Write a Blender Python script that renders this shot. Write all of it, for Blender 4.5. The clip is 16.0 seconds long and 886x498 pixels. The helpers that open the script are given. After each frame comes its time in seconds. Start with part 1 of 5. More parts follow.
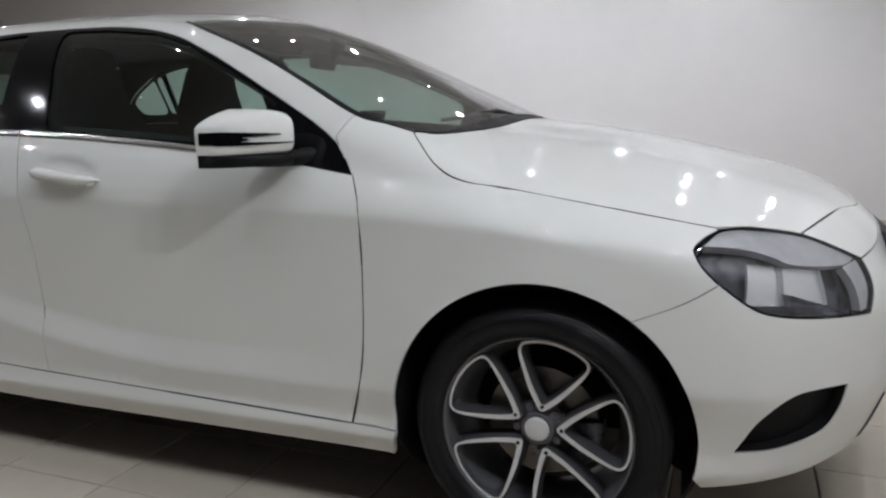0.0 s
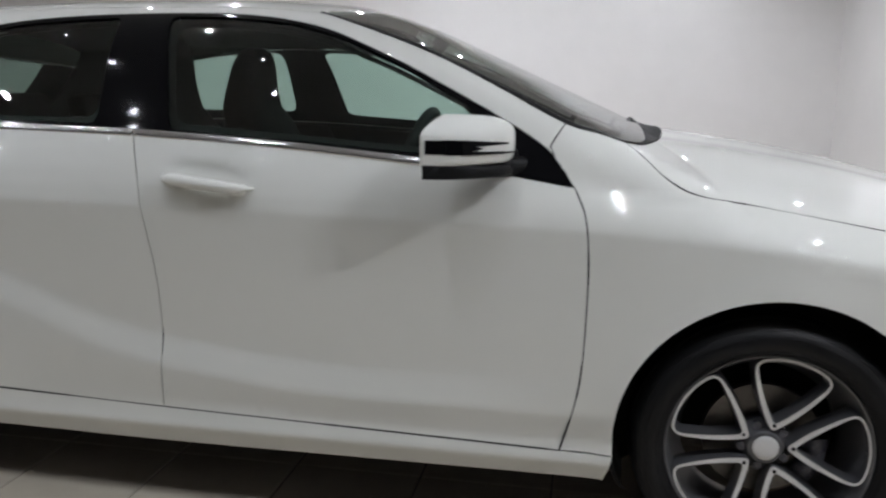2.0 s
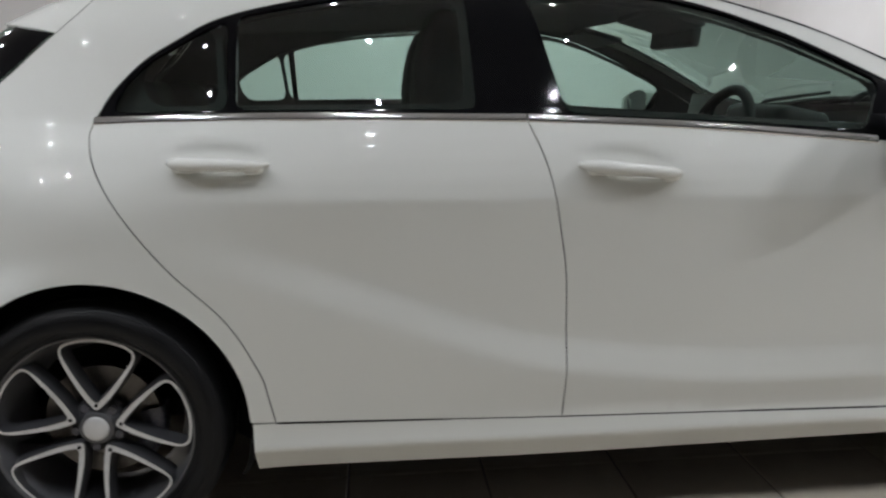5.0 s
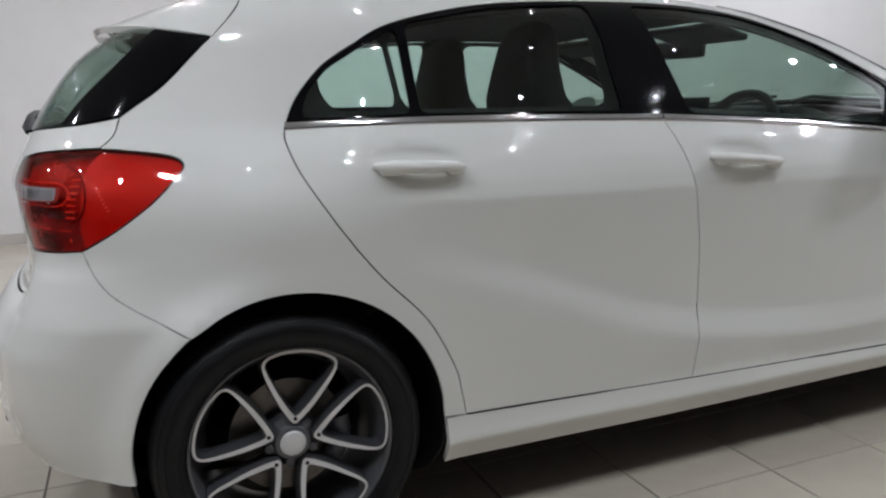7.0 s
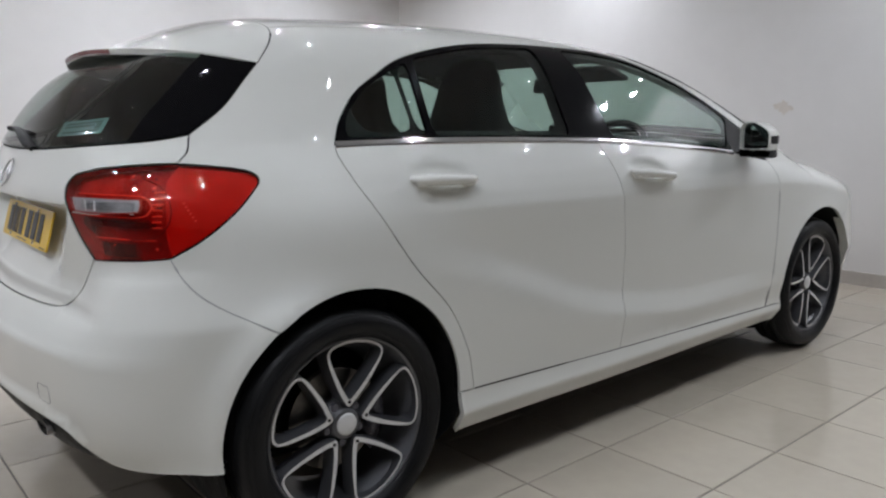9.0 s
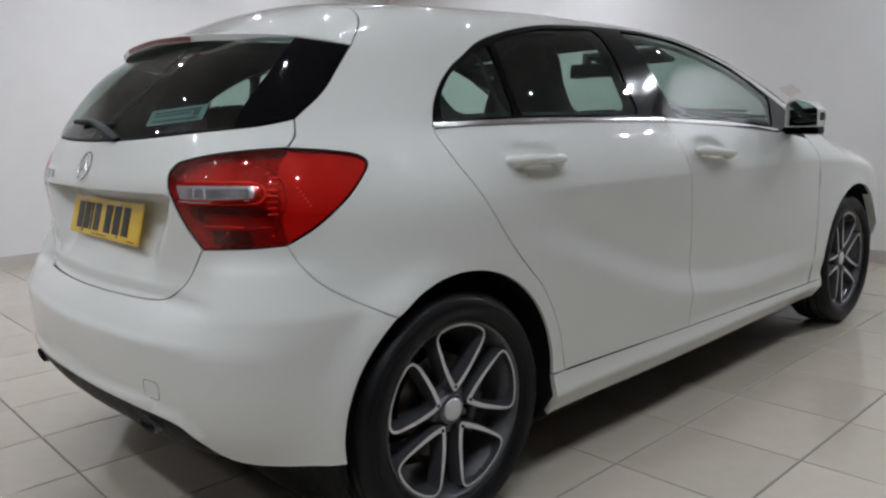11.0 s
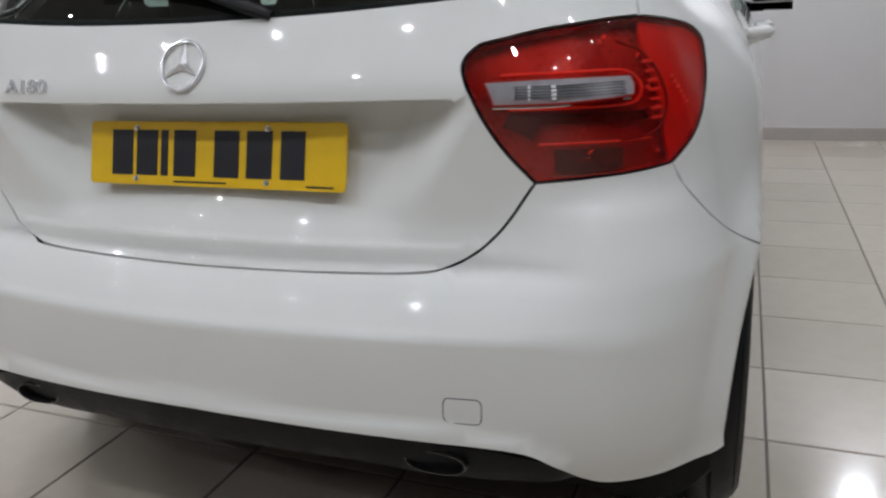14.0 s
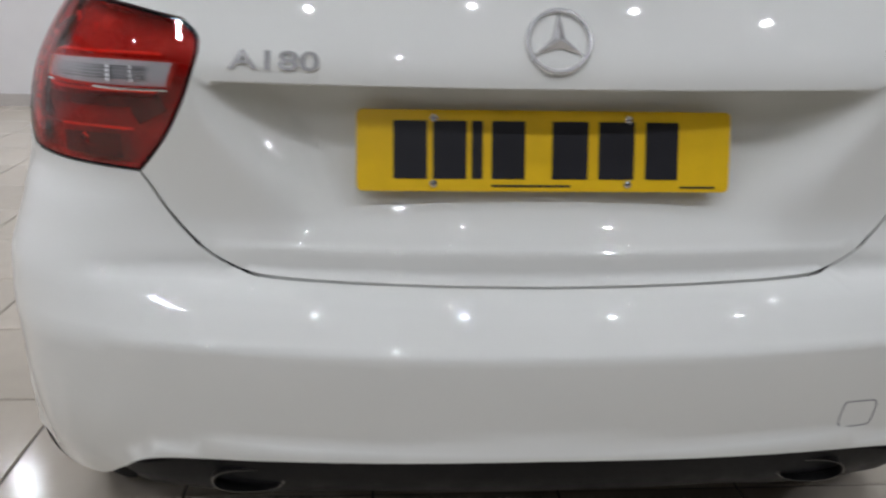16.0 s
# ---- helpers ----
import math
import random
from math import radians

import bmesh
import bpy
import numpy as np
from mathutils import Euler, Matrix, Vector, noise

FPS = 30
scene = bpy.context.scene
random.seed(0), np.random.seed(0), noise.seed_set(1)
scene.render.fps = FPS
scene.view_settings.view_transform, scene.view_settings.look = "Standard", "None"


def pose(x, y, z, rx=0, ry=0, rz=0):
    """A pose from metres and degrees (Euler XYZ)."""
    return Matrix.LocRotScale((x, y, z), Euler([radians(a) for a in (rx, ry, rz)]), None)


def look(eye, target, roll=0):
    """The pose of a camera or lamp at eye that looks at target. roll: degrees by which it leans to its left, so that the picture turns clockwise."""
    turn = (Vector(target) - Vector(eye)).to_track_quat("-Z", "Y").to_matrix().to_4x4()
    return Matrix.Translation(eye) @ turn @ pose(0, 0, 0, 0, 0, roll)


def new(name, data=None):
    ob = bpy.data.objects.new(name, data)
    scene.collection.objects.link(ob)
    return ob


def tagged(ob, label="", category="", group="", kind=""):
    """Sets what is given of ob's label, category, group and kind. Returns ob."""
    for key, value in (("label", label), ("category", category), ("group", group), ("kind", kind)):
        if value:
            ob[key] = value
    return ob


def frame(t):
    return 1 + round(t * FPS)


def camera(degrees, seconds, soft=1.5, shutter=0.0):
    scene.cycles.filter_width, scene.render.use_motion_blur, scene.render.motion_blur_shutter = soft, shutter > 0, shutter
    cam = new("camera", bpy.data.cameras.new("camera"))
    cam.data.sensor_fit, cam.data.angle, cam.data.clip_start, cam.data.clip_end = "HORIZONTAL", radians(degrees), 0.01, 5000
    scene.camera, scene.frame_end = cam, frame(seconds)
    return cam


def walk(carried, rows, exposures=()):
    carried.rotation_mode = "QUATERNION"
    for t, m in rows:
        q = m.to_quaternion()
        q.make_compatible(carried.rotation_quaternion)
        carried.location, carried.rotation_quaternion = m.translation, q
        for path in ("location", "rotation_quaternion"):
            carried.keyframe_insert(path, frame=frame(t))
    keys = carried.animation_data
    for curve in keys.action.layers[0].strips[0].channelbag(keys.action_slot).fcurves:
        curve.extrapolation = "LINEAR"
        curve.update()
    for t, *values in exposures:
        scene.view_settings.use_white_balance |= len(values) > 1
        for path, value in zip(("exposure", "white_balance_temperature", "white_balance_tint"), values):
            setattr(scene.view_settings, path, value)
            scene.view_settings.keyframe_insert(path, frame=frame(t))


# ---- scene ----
cam = camera(60.47, 16.0, 2.3, 0.4)
PATH = [
    (0, (3.125, -2.549, 1.107), (2.409, -0.7189, 0.7356), -1.14),
    (0.5, (2.949, -2.564, 1.123), (2.312, -0.7077, 0.7382), -1.02),
    (1, (2.73, -2.611, 1.125), (2.143, -0.737, 0.7479), -0.6),
    (1.5, (2.482, -2.647, 1.131), (2.025, -0.7361, 0.7561), 0.23),
    (2, (2.232, -2.666, 1.138), (1.877, -0.735, 0.7551), 0.62),
    (2.5, (1.946, -2.688, 1.126), (1.702, -0.7409, 0.7413), 0.88),
    (3, (1.635, -2.705, 1.098), (1.507, -0.7487, 0.7026), 0.89),
    (3.5, (1.402, -2.689, 1.099), (1.342, -0.7387, 0.6593), 0.36),
    (4, (1.132, -2.679, 1.106), (1.172, -0.7279, 0.6662), 0.2),
    (4.5, (0.944, -2.653, 1.103), (1.015, -0.6985, 0.6853), -0.36),
    (5, (0.6884, -2.629, 1.112), (0.8546, -0.6776, 0.7061), -0.86),
    (5.2, (0.5882, -2.618, 1.114), (0.7942, -0.6693, 0.7147), -1.03),
    (7.3, (-0.4394, -2.519, 1.105), (0.4063, -0.7464, 0.7294), -0.96),
    (7.5, (-0.5265, -2.516, 1.097), (0.3913, -0.7773, 0.7314), -0.7),
    (7.8, (-0.6618, -2.51, 1.097), (0.3655, -0.8301, 0.7447), -0.64),
    (8, (-0.7344, -2.499, 1.112), (0.3524, -0.8586, 0.7551), -0.13),
    (8.2, (-0.8016, -2.487, 1.139), (0.3383, -0.8854, 0.7698), 0.05),
    (10.3, (-1.284, -2.396, 1.073), (0.0739, -0.9548, 0.7949), -0.56),
    (10.5, (-1.28, -2.359, 1.077), (0.0639, -0.9079, 0.7792), -0.96),
    (11, (-1.313, -2.221, 1.073), (0.0292, -0.7772, 0.7371), -1.87),
    (11.5, (-1.361, -2.064, 1.077), (0.0058, -0.6553, 0.6964), -2.61),
    (12, (-1.447, -1.825, 1.082), (0.0104, -0.5267, 0.6453), -2.72),
    (12.5, (-1.511, -1.606, 1.064), (0.031, -0.421, 0.5979), -2.91),
    (13, (-1.58, -1.331, 1.076), (0.0595, -0.315, 0.5475), -2.91),
    (13.5, (-1.618, -1.075, 1.056), (0.101, -0.2181, 0.4988), -2.95),
    (14, (-1.606, -0.833, 1.048), (0.1651, -0.1301, 0.439), -3),
    (14.5, (-1.588, -0.6297, 1.039), (0.2224, -0.079, 0.3922), -2.38),
    (15, (-1.593, -0.3764, 1.054), (0.2495, -0.042, 0.3506), -1.21),
    (15.5, (-1.597, -0.1014, 1.05), (0.2641, 0.0089, 0.3274), -0.05),
    (16, (-1.575, 0.2066, 1.065), (0.295, 0.0828, 0.3659), 1.31),
]
walk(cam, [(t, look(eye, target, roll)) for t, eye, target, roll in PATH],
     [(0, 0.05, 6600, 11), (1.5, 0.07, 6600, 11), (3.5, 0.16, 6750, 10), (5, 0.21, 6750, 10), (7.5, 0.17, 6550, 11), (10.3, 0.02, 6550, 11), (11.5, -0.03, 6500, 10), (13, 0.04, 6550, 12), (14.5, 0.09, 6550, 12), (16, 0.04, 6550, 12)])
# ---- place ----

# ---- light: white showroom with small ceiling spots ----
world = bpy.data.worlds.new("world")
scene.world = world
world.use_nodes = True
world.node_tree.nodes["Background"].inputs[0].default_value = (0.02, 0.02, 0.02, 1)
world.node_tree.nodes["Background"].inputs[1].default_value = 1.0
CEILING = 2.7
SPOT_STRENGTH = 1262.0
KEY_POWER, BEAM_POWER = 20.0, 30.0


# ---- materials ----
def material(name, colour, rough=0.5, metal=0.0, coat=0.0, noise_scale=0.0, amount=0.0, bump=0.0, bump_scale=200.0, spec=0.5):
    """A Principled material, with colour varied by two sizes of noise and a fine relief."""
    m = bpy.data.materials.new(name)
    m.use_nodes = True
    nt = m.node_tree
    b = nt.nodes["Principled BSDF"]
    b.inputs["Base Color"].default_value = (*colour, 1)
    b.inputs["Roughness"].default_value = rough
    b.inputs["Metallic"].default_value = metal
    b.inputs["Coat Weight"].default_value = coat
    b.inputs["Coat Roughness"].default_value = 0.03
    b.inputs["Specular IOR Level"].default_value = spec
    where = nt.nodes.new("ShaderNodeTexCoord")
    if amount:
        mixed = None
        for scale, weight in ((noise_scale, 1.0), (noise_scale * 9, 0.5)):
            n = nt.nodes.new("ShaderNodeTexNoise")
            n.inputs["Scale"].default_value = scale
            n.inputs["Detail"].default_value = 5
            nt.links.new(where.outputs["Object"], n.inputs["Vector"])
            r = nt.nodes.new("ShaderNodeMapRange")
            r.inputs["From Min"].default_value, r.inputs["From Max"].default_value = 0.3, 0.7
            r.inputs["To Min"].default_value, r.inputs["To Max"].default_value = 1 - amount * weight, 1 + amount * weight * 0.5
            nt.links.new(n.outputs["Fac"], r.inputs["Value"])
            if mixed is None:
                mixed = r.outputs[0]
            else:
                p = nt.nodes.new("ShaderNodeMath")
                p.operation = "MULTIPLY"
                nt.links.new(mixed, p.inputs[0])
                nt.links.new(r.outputs[0], p.inputs[1])
                mixed = p.outputs[0]
        v = nt.nodes.new("ShaderNodeVectorMath")
        v.operation = "SCALE"
        v.inputs[0].default_value = colour
        nt.links.new(mixed, v.inputs["Scale"])
        nt.links.new(v.outputs[0], b.inputs["Base Color"])
        q = nt.nodes.new("ShaderNodeMath")
        q.operation = "MULTIPLY"
        q.inputs[1].default_value = rough
        nt.links.new(mixed, q.inputs[0])
        nt.links.new(q.outputs[0], b.inputs["Roughness"])
    if bump:
        n = nt.nodes.new("ShaderNodeTexNoise")
        n.inputs["Scale"].default_value = bump_scale
        nt.links.new(where.outputs["Object"], n.inputs["Vector"])
        u = nt.nodes.new("ShaderNodeBump")
        u.inputs["Strength"].default_value = bump
        u.inputs["Distance"].default_value = 0.002
        nt.links.new(n.outputs["Fac"], u.inputs["Height"])
        nt.links.new(u.outputs[0], b.inputs["Normal"])
    return m


def pane_material(name, tint, ior=1.5, rise=5.0):
    """Tinted sheet glass: what is behind shows through, gloss rises towards grazing."""
    m = bpy.data.materials.new(name)
    m.use_nodes = True
    nt = m.node_tree
    nt.nodes.remove(nt.nodes["Principled BSDF"])
    clear, gloss, mix, facing, power, fres = (nt.nodes.new(k) for k in ("ShaderNodeBsdfTransparent", "ShaderNodeBsdfGlossy", "ShaderNodeMixShader", "ShaderNodeLayerWeight", "ShaderNodeMath", "ShaderNodeMapRange"))
    clear.inputs[0].default_value = (*tint, 1)
    gloss.inputs["Roughness"].default_value = 0.01
    facing.inputs["Blend"].default_value = 0.5
    power.operation = "POWER"
    power.inputs[1].default_value = rise
    base = 2 * ((ior - 1) / (ior + 1)) ** 2
    fres.inputs["To Min"].default_value, fres.inputs["To Max"].default_value = base, 1.0
    nt.links.new(facing.outputs["Facing"], power.inputs[0])
    nt.links.new(power.outputs[0], fres.inputs["Value"])
    nt.links.new(fres.outputs[0], mix.inputs[0])
    nt.links.new(clear.outputs[0], mix.inputs[1])
    nt.links.new(gloss.outputs[0], mix.inputs[2])
    nt.links.new(mix.outputs[0], nt.nodes["Material Output"].inputs[0])
    return m


PAINT = material("white_paint", (0.765, 0.768, 0.725), 0.5, 0.0, 1.0, spec=0.15)
BLACK_GLOSS = material("black_gloss", (0.004, 0.004, 0.005), 0.06, 0.0, 0.0, spec=0.16)
BLACK_PLASTIC = material("black_plastic", (0.008, 0.008, 0.0085), 0.55, 0.0, 0.0, 20, 0.2, 0.1, 400, 0.18)
RUBBER = material("rubber", (0.011, 0.011, 0.011), 0.8, 0.0, 0.0, 14, 0.25, 0.15, 300, 0.2)
SEAL = material("joint_seal", (0.014, 0.014, 0.014), 0.8, 0.0, 0.0, 14, 0.2, 0.0, 300, 0.2)
BADGE_CHROME = material("badge_chrome", (0.82, 0.82, 0.83), 0.2, 0.72, 0.0, 30, 0.08)
# grey of the strips that soften the shade in the bumper joints
PALE_JOINT_FILL = material("pale_joint_fill", (0.42, 0.42, 0.41), 0.7, 0.0, 0.0, 14, 0.2, 0.0, 300, 0.2)
TYRE = material("tyre_rubber", (0.010, 0.010, 0.0108), 0.5, 0.0, 0.0, 9, 0.3, 0.1, 250, 0.22)
EXHAUST = material("exhaust_metal", (0.22, 0.215, 0.21), 0.35, 1.0, 0.0, 20, 0.2)
CHROME = material("chrome", (0.85, 0.85, 0.86), 0.12, 1.0, 0.0, 8, 0.06)
BRIGHT = material("machined_alloy", (0.74, 0.735, 0.73), 0.42, 0.25, 0.0, 30, 0.06)
DARK_ALLOY = material("dark_alloy", (0.14, 0.14, 0.148), 0.4, 0.5, 0.2, 12, 0.15)
GREY_ALLOY = material("grey_alloy", (0.12, 0.12, 0.128), 0.38, 0.5, 0.3, 12, 0.10)
DISC = material("brake_disc", (0.16, 0.15, 0.14), 0.4, 1.0, 0.0, 25, 0.3)
CABIN = material("cabin_fabric", (0.0065, 0.0065, 0.0075), 0.85, 0.0, 0.0, 12, 0.2, 0.05, 120, 0.2)
CABIN_TRIM = material("cabin_trim", (0.0075, 0.008, 0.009), 0.6, 0.0, 0.0, 6, 0.2, 0.05, 150, 0.3)
HEADLINER = material("headliner", (0.05, 0.05, 0.053), 0.9, 0.0, 0.0, 10, 0.1, 0.2, 800)
PANE = pane_material("green_tinted_glass", (0.66, 0.80, 0.745))
SCREEN_PANE = pane_material("windscreen_glass", (0.66, 0.80, 0.745), rise=2.8)
REAR_PANE = pane_material("rear_glass", (0.50, 0.60, 0.56))
CLEAR = pane_material("clear_lens", (0.94, 0.95, 0.96))
RED_LENS = pane_material("red_lens", (0.92, 0.075, 0.05))
RED_BODY = material("red_reflector", (0.36, 0.034, 0.027), 0.3, 0.0, 0.0, 14, 0.3)
RED_OUTER = material("red_outer_reflector", (0.60, 0.062, 0.045), 0.35, 0.0, 0.0, 25, 0.12)
RED_GUIDE = material("red_light_guide", (0.85, 0.26, 0.20), 0.2, 0.0, 0.0, 60, 0.10)
REFLEX = material("reflex_dot", (1.0, 0.72, 0.62), 0.15)
DARK_RED = material("dark_red_chamber", (0.06, 0.010, 0.009), 0.3, 0.0, 0.0, 30, 0.2)
STRIP_WHITE = material("reversing_reflector", (0.58, 0.58, 0.59), 0.22, 0.4, 0.0, 60, 0.12)
STRIP_LINE = material("reversing_groove", (0.15, 0.15, 0.165), 0.3, 0.2, 0.0, 40, 0.15)
REFLEX_CLEAR = material("clear_prism", (0.92, 0.92, 0.94), 0.15)
BRAKE_RED = material("brake_light_red", (0.20, 0.055, 0.055), 0.25, 0.0, 0.0, 40, 0.15)
SILVER = material("lamp_reflector", (0.90, 0.90, 0.92), 0.16, 0.7, 0.0, 60, 0.08)
LAMP_GREY = material("lamp_bezel", (0.115, 0.115, 0.14), 0.3, 0.3, 0.0, 30, 0.2)
BEZEL = material("satin_bezel", (0.56, 0.56, 0.57), 0.34, 0.4, 0.0, 30, 0.12)
PLATE = material("plate_yellow", (0.80, 0.50, 0.010), 0.35, 0.0, 0.4, 30, 0.05)
INK = material("plate_black", (0.012, 0.012, 0.016), 0.4, 0.0, 0.0, 40, 0.1)
STICKER = material("sticker", (0.36, 0.52, 0.52), 0.5, 0.0, 0.0, 40, 0.1)
STICKER_BAR = material("sticker_bars", (0.10, 0.17, 0.18), 0.5, 0.0, 0.0, 40, 0.1)
MIRROR = material("mirror_glass", (0.75, 0.77, 0.78), 0.01, 1.0)
WALL = material("white_wall", (0.79, 0.775, 0.765), 0.45, 0.0, 0.0, 0.7, 0.035, 0.12, 60)
CEILING_PAINT = material("ceiling_paint", (0.45, 0.45, 0.455), 0.8, 0.0, 0.0, 0.8, 0.03, 0.1, 80)
# for the added, unseen walls: grey keeps reflections and fill from them low
UNSEEN_WALL = material("unseen_wall_grey", (0.27, 0.27, 0.27), 0.6, 0.0, 0.0, 0.7, 0.05, 0.12, 60)
STAIN = material("wall_stain", (0.72, 0.67, 0.62), 0.5, 0.0, 0.0, 12, 0.08)
SKIRTING = material("skirting_tile", (0.55, 0.51, 0.47), 0.2, 0.0, 0.2, 3, 0.08)
GROUT = material("grout", (0.16, 0.145, 0.13), 0.9, 0.0, 0.0, 6, 0.3, 0.4, 400)
GLOW = bpy.data.materials.new("spot_glow")
GLOW.use_nodes = True
GLOW.node_tree.nodes["Principled BSDF"].inputs["Base Color"].default_value = (0.8, 0.8, 0.8, 1)
GLOW.node_tree.nodes["Principled BSDF"].inputs["Emission Color"].default_value = (0.945, 1.0, 1.10, 1)
GLOW.node_tree.nodes["Principled BSDF"].inputs["Emission Strength"].default_value = SPOT_STRENGTH


def tile_material():
    """Polished beige floor tile: each tile a little lighter or darker, with soft clouds."""
    m = material("floor_tile", (0.475, 0.42, 0.345), 0.13, 0.0, 0.0, 2.2, 0.06, 0.03, 90)
    nt = m.node_tree
    b = nt.nodes["Principled BSDF"]
    info = nt.nodes.new("ShaderNodeObjectInfo")
    r = nt.nodes.new("ShaderNodeMapRange")
    r.inputs["To Min"].default_value, r.inputs["To Max"].default_value = 0.93, 1.05
    nt.links.new(info.outputs["Random"], r.inputs["Value"])
    v = nt.nodes.new("ShaderNodeVectorMath")
    v.operation = "SCALE"
    nt.links.new(b.inputs["Base Color"].links[0].from_socket, v.inputs[0])
    nt.links.new(r.outputs[0], v.inputs["Scale"])
    nt.links.new(v.outputs[0], b.inputs["Base Color"])
    return m


TILE = tile_material()

# ---- the car's outer surface: x forward from the rear axle, y to its left, z up ----
def pchip(x, xs, ys):
    """Monotone cubic through a few knots, level beyond their ends' slope."""
    xs, ys, x = np.asarray(xs, float), np.asarray(ys, float), np.asarray(x, float)
    h, d = np.diff(xs), np.diff(ys) / np.diff(xs)
    m = np.zeros_like(ys)
    m[0], m[-1] = d[0], d[-1]
    for i in range(1, len(xs) - 1):
        if d[i - 1] * d[i] > 0:
            a, b = 2 * h[i] + h[i - 1], h[i] + 2 * h[i - 1]
            m[i] = (a + b) / (a / d[i - 1] + b / d[i])
    i = np.clip(np.searchsorted(xs, x) - 1, 0, len(h) - 1)
    t = (x - xs[i]) / h[i]
    inner = ((2 * t ** 3 - 3 * t ** 2 + 1) * ys[i] + (t ** 3 - 2 * t ** 2 + t) * h[i] * m[i]
             + (3 * t ** 2 - 2 * t ** 3) * ys[i + 1] + (t ** 3 - t ** 2) * h[i] * m[i + 1])
    low, high = ys[0] + (x - xs[0]) * m[0], ys[-1] + (x - xs[-1]) * m[-1]
    return np.where(x < xs[0], low, np.where(x > xs[-1], high, inner))


def smax(a, b, k):
    h = np.maximum(k - np.abs(a - b), 0) / k
    return np.maximum(a, b) + h * h * k / 4


def step(x, a, b):
    t = np.clip((x - a) / (b - a), 0, 1)
    return t * t * (3 - 2 * t)


# lines along the flank: belt, upper crease, falling sweep line
def belt_z(x):
    return pchip(x, [-0.7, 0.03, 0.55, 1.05, 1.7, 2.22, 3.0], [1.05, 1.058, 1.058, 1.046, 1.003, 0.945, 0.83])


def crease_z(x):
    return pchip(x, [-0.6, 0.3, 1.1, 2.2, 3.1], [0.90, 0.872, 0.862, 0.842, 0.775])


def sweep_z(x):
    return pchip(x, [-0.2, 0.25, 0.6, 1.1, 1.7, 2.4], [0.82, 0.755, 0.64, 0.475, 0.418, 0.42])


def flank_table():
    gx, gz = np.arange(-0.9, 3.8, 0.01), np.arange(0.05, 1.6, 0.005)
    plan = pchip(gx, [-0.75, -0.4, -0.15, 0.1, 0.42, 1.13, 1.8, 2.2, 2.6, 2.85, 3.15, 3.45], [0.752, 0.826, 0.872, 0.886, 0.882, 0.890, 0.886, 0.884, 0.887, 0.880, 0.837, 0.768])
    belt_in = pchip(gx, [-0.6, -0.3, 0.03, 0.5, 1.05, 1.7, 2.22, 3.2], [0.190, 0.172, 0.135, 0.100, 0.082, 0.068, 0.055, 0.05])
    rail_in = pchip(gx, [-0.6, -0.1, 0.12, 0.4, 1.1, 1.6, 2.3], [0.46, 0.372, 0.305, 0.264, 0.262, 0.262, 0.25])
    scoop = pchip(gx, [-0.15, 0.2, 0.6, 1.2, 1.9, 2.25], [0.0, 0.006, 0.016, 0.019, 0.012, 0.0])
    table = np.empty((len(gx), len(gz)))
    for i, x in enumerate(gx):
        b, c, s = float(belt_z(x)), float(crease_z(x)), float(sweep_z(x))
        s = min(s, c - 0.09)
        h, turn = b - c, float(step(x, -0.1, 0.3))
        zs = [0.05, 0.17, 0.205, 0.258, 0.312, s - 0.035, s + 0.045, c, c + 0.25 * h, c + 0.5 * h, c + 0.75 * h, b, 1.25, 1.375, 1.6]
        low = 0.014
        ins = [0.25, 0.060, 0.034, 0.002, low, 0.0, scoop[i], 0.0] + [belt_in[i] * (p + (q - p) * turn) for p, q in ((0.19, 0.146), (0.44, 0.36), (0.72, 0.645))] + [belt_in[i],
               belt_in[i] + (rail_in[i] - belt_in[i]) * 0.56, rail_in[i], rail_in[i] + 0.22]
        pull = 0.056 * float(step(-x, 0.02, 0.30))
        table[i] = plan[i] - np.interp(gz, zs, ins) - pull * np.interp(gz, [0.64, 0.79, 0.90, 0.97, 1.05], [0, 1, 1, 0.55, 0])
    # the upper crease fades out over the rear wing
    k = np.exp(-0.5 * (np.arange(-36, 37) / 12.0) ** 2)
    soft = np.apply_along_axis(np.convolve, 1, np.pad(table, ((0, 0), (36, 36)), mode="edge"), k / k.sum(), "valid")
    fade = step(-gx, -0.60, -0.12)[:, None] * (step(gz, 0.66, 0.76) * step(-gz, -1.01, -0.95))[None, :]
    table += (soft - table) * fade
    pad = np.pad(table, 9, mode="edge")
    for axis, wide in ((0, 3.0), (1, 1.1)):
        k = np.exp(-0.5 * (np.arange(-9, 10) / wide) ** 2)
        pad = np.apply_along_axis(np.convolve, axis, pad, k / k.sum(), "valid")
    return pad


FLANK = flank_table()


